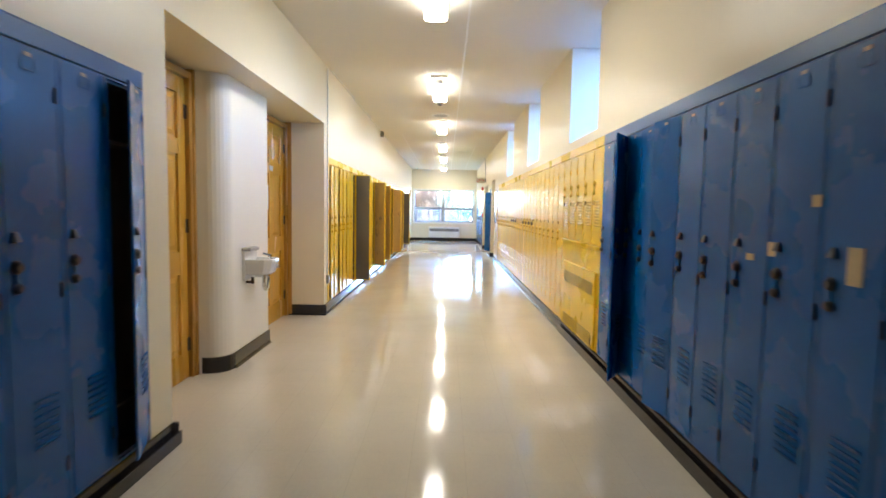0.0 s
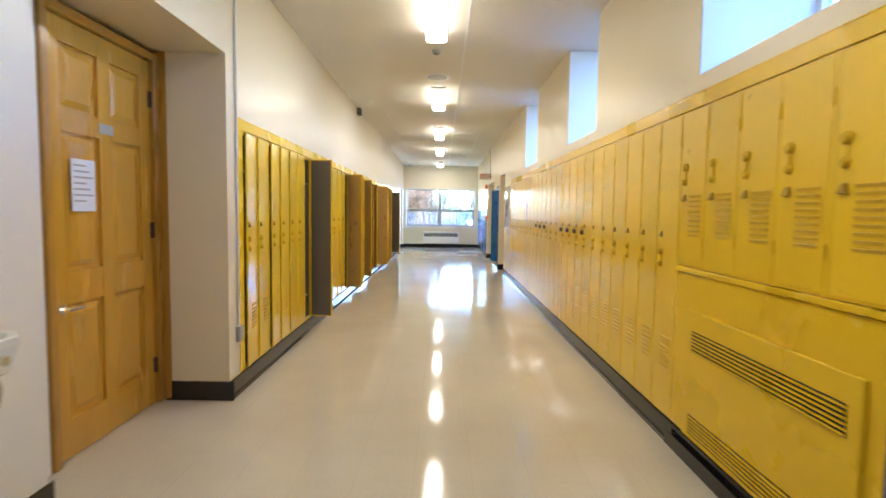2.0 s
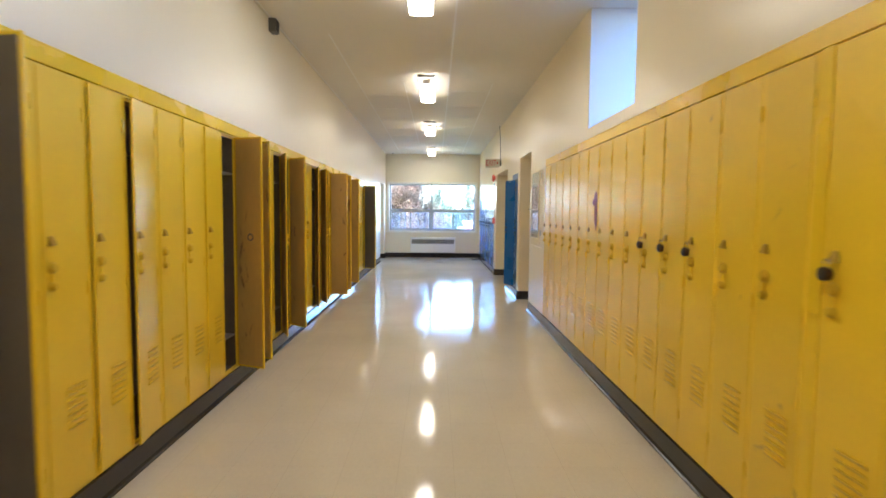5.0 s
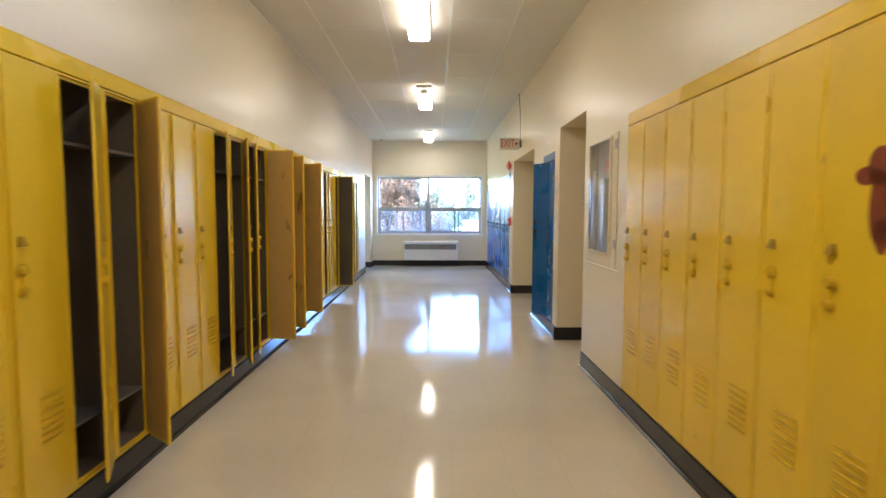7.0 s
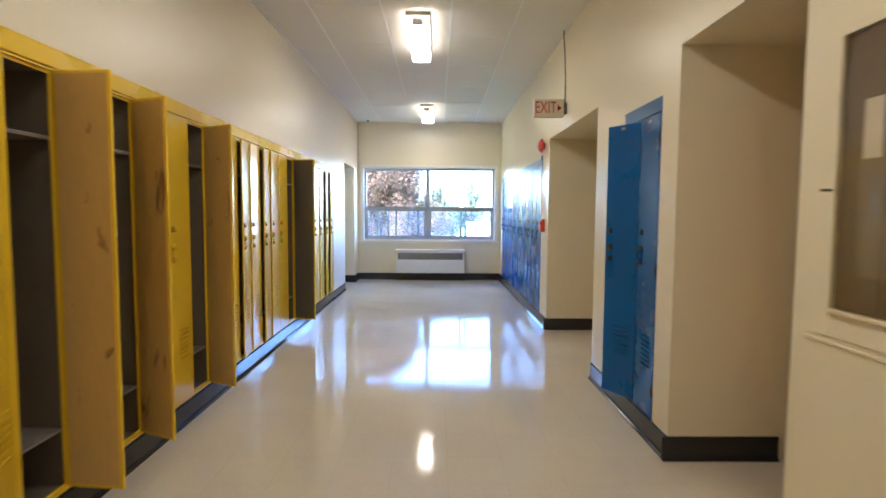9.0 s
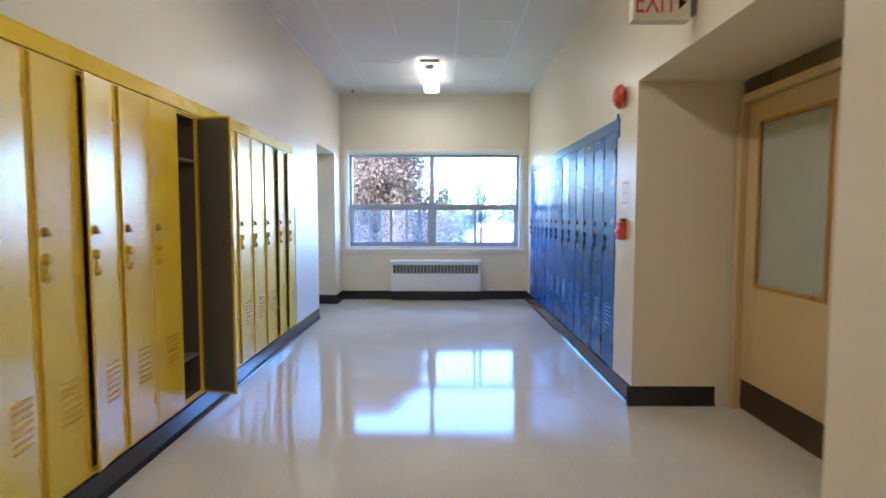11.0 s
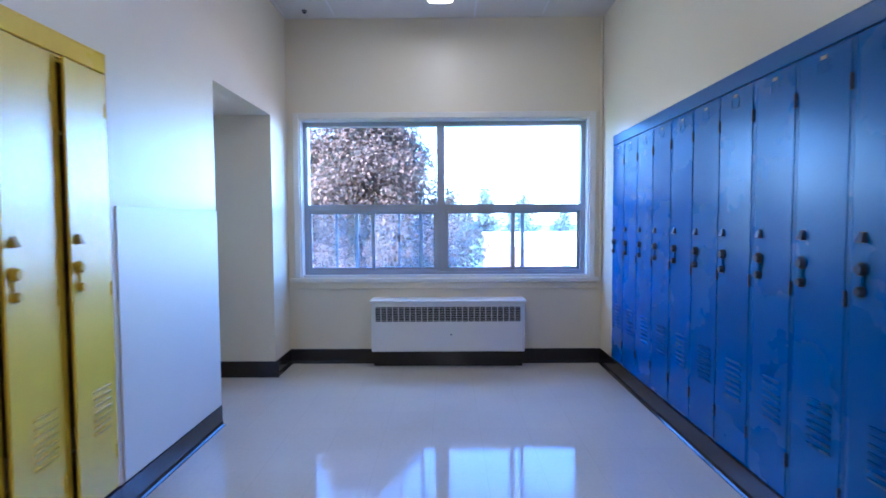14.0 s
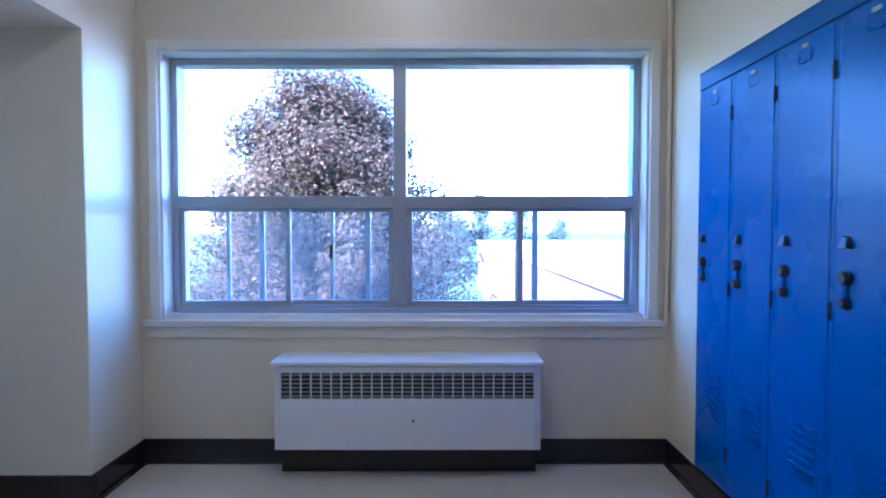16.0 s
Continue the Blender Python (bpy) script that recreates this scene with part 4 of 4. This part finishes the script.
spr = thing("wall_speaker", "small dark grey speaker box high on the wall", "speaker")
boxes("case", GREYBOX, spr, (W_X + 0.001, 12.96, 3.10, W_X + 0.07, 13.07, 3.226), bevel=0.006)
boxes("mesh_front", BLACKM, spr, (W_X + 0.071, 12.97, 3.115, W_X + 0.074, 13.06, 3.215))

# conduit and outlet beside the yellow lockers
cd = thing("conduit", "painted wall conduit with a grey outlet box", "conduit")
bm = bmesh.new()
rod(bm, (W_X + 0.011, 7.395, 0.50), (W_X + 0.011, 7.395, CEIL - 0.002), 0.0095, 10)
part("tube", bm, WHITE, cd)
boxes("outlet_box", LGREY, cd, (W_X + 0.001, 7.36, 0.40, W_X + 0.035, 7.43, 0.515), bevel=0.004)
cp = thing("corner_pipe", "thin painted pipe in the corner by the window", "pipe")
bm = bmesh.new()
rod(bm, (E_X - 0.016, N_Y - 0.018, 0.80), (E_X - 0.016, N_Y - 0.018, CEIL - 0.002), 0.013, 12)
part("tube", bm, WALL, cp)
boxes("clip", WALL, cp, (E_X - 0.034, N_Y - 0.02, 2.6, E_X - 0.001, N_Y - 0.002, 2.62))

# ---- drinking fountain ----
ft = thing("drinking_fountain", "white porcelain wall drinking fountain with a chrome trap", "drinking fountain")
fx, fy = -0.12, 5.24
bm = bmesh.new()
out = [(fx, fy - 0.155), (fx + 0.20, fy - 0.15), (fx + 0.255, fy - 0.10), (fx + 0.265, fy), (fx + 0.255, fy + 0.10), (fx + 0.20, fy + 0.15), (fx, fy + 0.155)]
rings = [(0.785, 0.80), (0.80, 0.88), (0.90, 0.99), (0.925, 1.0), (0.93, 0.97), (0.925, 0.88), (0.875, 0.70)]
prev = None
for z, s in rings:
    ring = [bm.verts.new((fx + (x - fx) * (s if x > fx else 1), fy + (y - fy) * s, z)) for x, y in out]
    if prev:
        for i in range(len(ring)):
            j = (i + 1) % len(ring)
            bm.faces.new((prev[i], prev[j], ring[j], ring[i]))
    else:
        bm.faces.new(ring[::-1])
    prev = ring
bm.faces.new(prev)
part("basin", bm, PORCELAIN, ft)
boxes("backplate", PORCELAIN, ft, (fx + 0.001, fy - 0.155, 0.74, fx + 0.03, fy + 0.155, 1.03), bevel=0.008, seg=2)
boxes("cap", LGREY, ft, (fx + 0.001, fy - 0.16, 1.005, fx + 0.085, fy + 0.06, 1.035), bevel=0.008, seg=2, label="grey metal cap")
bm = bmesh.new()
rod(bm, (fx + 0.19, fy + 0.05, 0.92), (fx + 0.19, fy + 0.05, 0.96), 0.012, 10)
rod(bm, (fx + 0.19, fy + 0.05, 0.955), (fx + 0.14, fy + 0.0, 0.975), 0.010, 10)
part("bubbler", bm, CHROME, ft, "chrome bubbler")
bm = bmesh.new()
rod(bm, (fx + 0.262, fy, 0.86), (fx + 0.285, fy, 0.86), 0.018, 12)
part("push_button", bm, CHROME, ft)
bm = bmesh.new()
pts = [(fx + 0.15, fy - 0.02, 0.79), (fx + 0.15, fy - 0.02, 0.71)] + [(fx + 0.15, fy + 0.045 - 0.065 * math.cos(a), 0.71 - 0.075 * math.sin(a)) for a in (radians(i * 22.5) for i in range(9))]
pts += [(fx + 0.15, fy + 0.11, 0.735), (fx + 0.11, fy + 0.11, 0.755), (fx, fy + 0.11, 0.755)]
pipe(bm, pts, 0.017, 10)
part("trap", bm, CHROME, ft, "chrome drain trap")
bm = bmesh.new()
rod(bm, (fx, fy - 0.05, 0.715), (fx + 0.06, fy - 0.05, 0.715), 0.012, 10)
rod(bm, (fx + 0.06, fy - 0.05, 0.70), (fx + 0.06, fy - 0.05, 0.76), 0.014, 10)
part("stop_valve", bm, BRONZE, ft)

# ---- convector under the window ----
rad = thing("convector_heater", "white steel convector heater with a dark slotted top grille", "heater")
r0, r1, ry, rz0, rz1 = 0.925, 2.325, 24.27, 0.158, 0.61
boxes("case", WHITE, rad, (r0, ry + 0.02, rz0, r1, N_Y - 0.002, rz1), bevel=0.004)
boxes("front_panel", WHITE, rad, (r0 + 0.03, ry, rz0 + 0.01, r1 - 0.03, ry + 0.02, 0.435), (r0 + 0.03, ry, 0.572, r1 - 0.03, ry + 0.02, rz1 - 0.004), bevel=0.003)
boxes("top_cap", WHITE, rad, (r0 - 0.012, ry - 0.012, rz1, r1 + 0.012, N_Y - 0.002, rz1 + 0.024), bevel=0.007, seg=2)
gr = boxes("grille", BLACKM, rad, (r0 + 0.035, ry + 0.0125, 0.437, r1 - 0.035, ry + 0.0195, 0.570), label="dark slotted grille")
for i in range(26):
    u = r0 + 0.035 + i * (r1 - r0 - 0.076) / 25
    boxes("bar", WHITE, gr, (u, ry + 0.001, 0.4365, u + 0.006, ry + 0.012, 0.571))
for i in range(6):
    boxes("fin", LGREY, gr, (r0 + 0.036, ry + 0.005, 0.446 + i * 0.022, r1 - 0.036, ry + 0.0115, 0.453 + i * 0.022))
bm = bmesh.new()
rod(bm, (1.655, ry - 0.004, 0.32), (1.655, ry, 0.32), 0.008, 12)
part("screw", bm, GREYBOX, rad)
boxes("plinth", RUBBER, rad, (r0 + 0.01, ry + 0.11, 0.003, r1 - 0.01, N_Y - 0.04, 0.157))

# ---- things on the east wall ----
ex = thing("exit_sign", "illuminated-type exit sign, red letters on a cream face", "exit sign")
sy = 18.96
boxes("box", SIGNW, ex, (2.735, sy, 2.365, 3.04, sy + 0.07, 2.545), bevel=0.006, seg=2)
boxes("bracket", GREYBOX, ex, (3.041, sy + 0.015, 2.40, E_X - 0.001, sy + 0.055, 2.51), bevel=0.003)
bm = bmesh.new()
pipe(bm, [(3.055, sy + 0.03, 2.51), (3.056, sy + 0.03, 2.75), (3.045, sy + 0.03, 3.0), (3.03, sy + 0.03, 3.18), (3.03, sy + 0.03, CEIL - 0.002)], 0.007, 8)
part("conduit", bm, GREYBOX, ex)
tc = bpy.data.curves.new("letters", "FONT")
tc.body, tc.size, tc.extrude, tc.align_x, tc.align_y = "EXIT", 0.155, 0.001, "CENTER", "CENTER"
tmp = bpy.data.objects.new("letters_curve", tc)
scene.collection.objects.link(tmp)
bpy.context.view_layer.update()
lm = bpy.data.meshes.new_from_object(tmp.evaluated_get(bpy.context.evaluated_depsgraph_get()))
bpy.data.objects.remove(tmp)
lm.materials.clear()
lm.materials.append(REDTXT)
tx = new("letters", lm)
tx.parent = ex
tx.matrix_basis = pose(2.855, sy - 0.0025, 2.455, 90) @ Matrix.Diagonal((0.70, 1.1, 1, 1))
tagged(tx, "red letters reading EXIT")
bm = bmesh.new()
vs = [bm.verts.new(c) for c in ((2.975, sy - 0.002, 2.42), (3.015, sy - 0.002, 2.455), (2.975, sy - 0.002, 2.49))]
bm.faces.new(vs)
bmesh.ops.extrude_face_region(bm, geom=bm.faces[:])
part("arrow", bm, REDTXT, ex)

CASE_BACK = paint("brown_case_lining", (0.20, 0.145, 0.10), 0.4, dark=0.6, scale=4, grain=40)
CASE_CARD = paint("beige_case_card", (0.27, 0.21, 0.145), 0.6, dark=0.8, scale=5, grain=60)
GLASS_CASE = glass_material("case_glass", (0.96, 0.95, 0.93))
cs = thing("display_case", "cream framed glass wall case with flat cards inside", "notice case")
cx = E_X
boxes("backing", CASE_BACK, cs, (cx - 0.008, 14.74, 1.085, cx - 0.001, 15.25, 1.955))
# lighter beige area over the brown backing
boxes("card", CASE_CARD, cs, (cx - 0.0105, 14.76, 1.20, cx - 0.0083, 15.17, 1.66), bevel=0.0005, label="flat beige card")
boxes("card", SIGNW, cs, (cx - 0.0125, 15.09, 1.56, cx - 0.0107, 15.16, 1.74), bevel=0.0005, label="white paper slip")
boxes("card", RED, cs, (cx - 0.0105, 14.76, 1.70, cx - 0.0083, 14.86, 1.80), bevel=0.0005, label="small red card")
boxes("door_board", WALL, cs, (cx - 0.006, 14.60, 0.985, cx - 0.001, 14.72, 1.99), (cx - 0.006, 14.72, 0.985, cx - 0.001, 15.27, 1.07), (cx - 0.006, 15.27, 0.985, cx - 0.001, 15.36, 1.99),
      (cx - 0.006, 14.72, 1.972, cx - 0.001, 15.27, 1.99), bevel=0.003, label="cream painted board round the glass")
boxes("edge_trim", WALL, cs, (cx - 0.022, 14.72, 1.07, cx - 0.001, 14.738, 1.97), (cx - 0.022, 15.252, 1.07, cx - 0.001, 15.27, 1.97), (cx - 0.022, 14.738, 1.957, cx - 0.001, 15.252, 1.97),
      (cx - 0.022, 14.738, 1.07, cx - 0.001, 15.252, 1.083))
boxes("ledge", WALL, cs, (cx - 0.009, 14.58, 0.960, cx - 0.001, 15.38, 0.972), bevel=0.003)
boxes("pane", GLASS_CASE, cs, (cx - 0.020, 14.739, 1.084, cx - 0.017, 15.251, 1.956))
for z in (1.16, 1.90):
    boxes("hinge", LGREY, cs, (cx - 0.0095, 14.605, z - 0.035, cx - 0.0062, 14.66, z + 0.035), bevel=0.001)
bm = bmesh.new()
rod(bm, (cx - 0.022, 15.262, 1.47), (cx - 0.06, 15.262, 1.47), 0.006, 8)
part("catch", bm, CHROME, cs)

bell = thing("fire_alarm_bell", "round red fire alarm bell on the wall", "alarm bell")
bm = bmesh.new()
rod(bm, (cx - 0.001, 20.07, 2.215), (cx - 0.03, 20.07, 2.215), 0.045, 16)
part("back_box", bm, RED, bell)
bm = bmesh.new()
for u0, u1, ra, rb in ((0.03, 0.045, 0.085, 0.083), (0.045, 0.07, 0.083, 0.06), (0.07, 0.082, 0.06, 0.02)):
    rod(bm, (cx - u0, 20.07, 2.215), (cx - u1, 20.07, 2.215), ra, 28, rb)
part("gong", bm, RED, bell)
pull = thing("fire_alarm_pull", "red fire alarm pull station on the wall", "alarm pull")
boxes("case", RED, pull, (cx - 0.055, 19.955, 1.165, cx - 0.001, 20.045, 1.30), bevel=0.01, seg=2)
boxes("lever_bar", RED, pull, (cx - 0.066, 19.965, 1.215, cx - 0.056, 20.035, 1.24), bevel=0.003)
boxes("lever_slot", BLACKM, pull, (cx - 0.03, 19.97, 1.301, cx - 0.004, 20.03, 1.32))
nt = thing("notice_sheet", "white notice sheet with pink print bars above the alarm pull", "notice")
boxes("sheet", PAPER, nt, (cx - 0.0025, 19.94, 1.40, cx - 0.001, 20.06, 1.60))
for z in (1.43, 1.50, 1.575):
    boxes("text_bar", PINK, nt, (cx - 0.0033, 19.95, z, cx - 0.0026, 20.05, z + 0.008))


# ---- outside ----
GZ = -3.6
bm = bmesh.new()
vs = [bm.verts.new(c) for c in ((-900, N_Y + 0.31, GZ), (900, N_Y + 0.31, GZ), (900, 1500, GZ), (-900, 1500, GZ))]
bm.faces.new(vs)
structure("ground", "mown grass field below the school windows", "ground", bm, GRASS)

wing = thing("school_wing", "low brick school wing with a pale flat roof", "building")
RZ = 0.45
boxes("wall", BRICK, wing, (4.8, 30.0, GZ, 40.0, 67.0, RZ - 0.15))
boxes("roof", ROOF, wing, (4.75, 29.95, RZ - 0.15, 40.05, 67.05, RZ))
boxes("parapet", LGREY, wing, (4.70, 29.9, RZ - 0.2, 4.78, 67.1, RZ + 0.08), (4.78, 67.02, RZ - 0.2, 40.1, 67.1, RZ + 0.08))


def tree(name, label, x, y, z, height, spread, leaves, size, mat, seed, levels=5):
    """A forked trunk with limbs, and a crown of leaf clumps round the limb ends."""
    r = random.Random(seed)
    t = thing(name, label, "tree", pose(x, y, z))
    bm = bmesh.new()
    tips = []
    fork = height * 0.32
    pipe_pts = [(0, 0, 0), (0.04, 0.02, fork * 0.5), (0.0, 0.05, fork)]
    for p, q, ra, rb in zip(pipe_pts[:-1], pipe_pts[1:], (0.19, 0.16), (0.16, 0.13)):
        rod(bm, p, q, ra * height / 7, 10, rb * height / 7)
    for i in range(150):
        ang = i * 2.399 + r.uniform(-0.3, 0.3)
        up = r.random() ** 0.8
        reach = spread * 0.98 * (1.0 - up) ** 0.62 * min(1.0, 0.65 + 0.9 * up) * r.uniform(0.72, 1.08)
        end = Vector((math.cos(ang) * reach, math.sin(ang) * reach, fork * 0.75 + (height - fork * 0.8) * up))
        base = Vector((0, 0.05, fork * r.uniform(0.8, 1.0) + (end.z - fork) * 0.35 * up))
        mid = base.lerp(end, 0.5) + Vector((0, 0, 0.12 * height * r.random()))
        rod(bm, base, mid, 0.05 * height / 7, 6, 0.03 * height / 7)
        rod(bm, mid, end, 0.03 * height / 7, 6, 0.01 * height / 7)
        tips += [(end, 1.0), (mid.lerp(end, 0.55), 0.85), (mid, 0.7)]
    rod(bm, (0, 0.05, fork), (0.05, 0, height * 0.93), 0.12 * height / 7, 8, 0.02 * height / 7)
    tips += [(Vector((0.05, 0, height * 0.92)), 0.8), (Vector((0.1, 0.1, height * 0.8)), 1.0)]
    part("trunk", bm, BARK, t)
    verts, faces = [], []
    for i in range(leaves):
        c, k = tips[r.randrange(len(tips))]
        rad_ = spread * 0.135 * k
        while True:
            v = Vector((r.uniform(-1, 1), r.uniform(-1, 1), r.uniform(-1, 1)))
            if 0.2 < v.length < 1:
                break
        p = c + v * rad_
        nrm = (v + Vector((r.uniform(-.8, .8), r.uniform(-.8, .8), r.uniform(0, 1.2)))).normalized()
        u = nrm.orthogonal().normalized()
        u.rotate(Matrix.Rotation(r.uniform(0, 6.28), 3, nrm))
        w = nrm.cross(u)
        s = size * r.uniform(0.6, 1.2)
        b0 = len(verts)
        for aa, rr in ((0, 1.0), (40, 0.45), (75, 0.85), (130, 0.35), (180, 0.3), (230, 0.35), (285, 0.85), (320, 0.45)):
            q = radians(aa)
            verts.append(p + (u * math.cos(q) + w * math.sin(q)) * s * rr + nrm * (0.12 * s * math.cos(3 * q)))
        faces.append(tuple(range(b0, b0 + 8)))
    me = bpy.data.meshes.new("crown")
    me.from_pydata(verts, [], faces)
    me.materials.append(mat)
    ob = new("crown", me)
    ob.parent = t
    tagged(ob, "dense crown of small coppery leaves" if mat is LEAF else "green leafy crown")
    return t


tree("maple_tree", "copper-leaved maple tree close outside the end window", 0.08, 29.3, GZ, 7.25, 3.15, 190000, 0.042, LEAF, 3)
rt = random.Random(9)
for i, (x, y, h) in enumerate(((-6, 88, 7.5), (4, 95, 7), (12, 92, 6.5), (20, 104, 7), (30, 98, 6.2), (42, 110, 7), (-18, 96, 8), (56, 112, 6.5), (9, 78, 6.0), (7, 97, 10.5), (2, 90, 9.0), (13, 100, 9.5))):
    tree("field_tree", "green tree at the far edge of the field", x, y, GZ, h, h * 0.42, 1500, 0.32, FARLEAF, 20 + i)
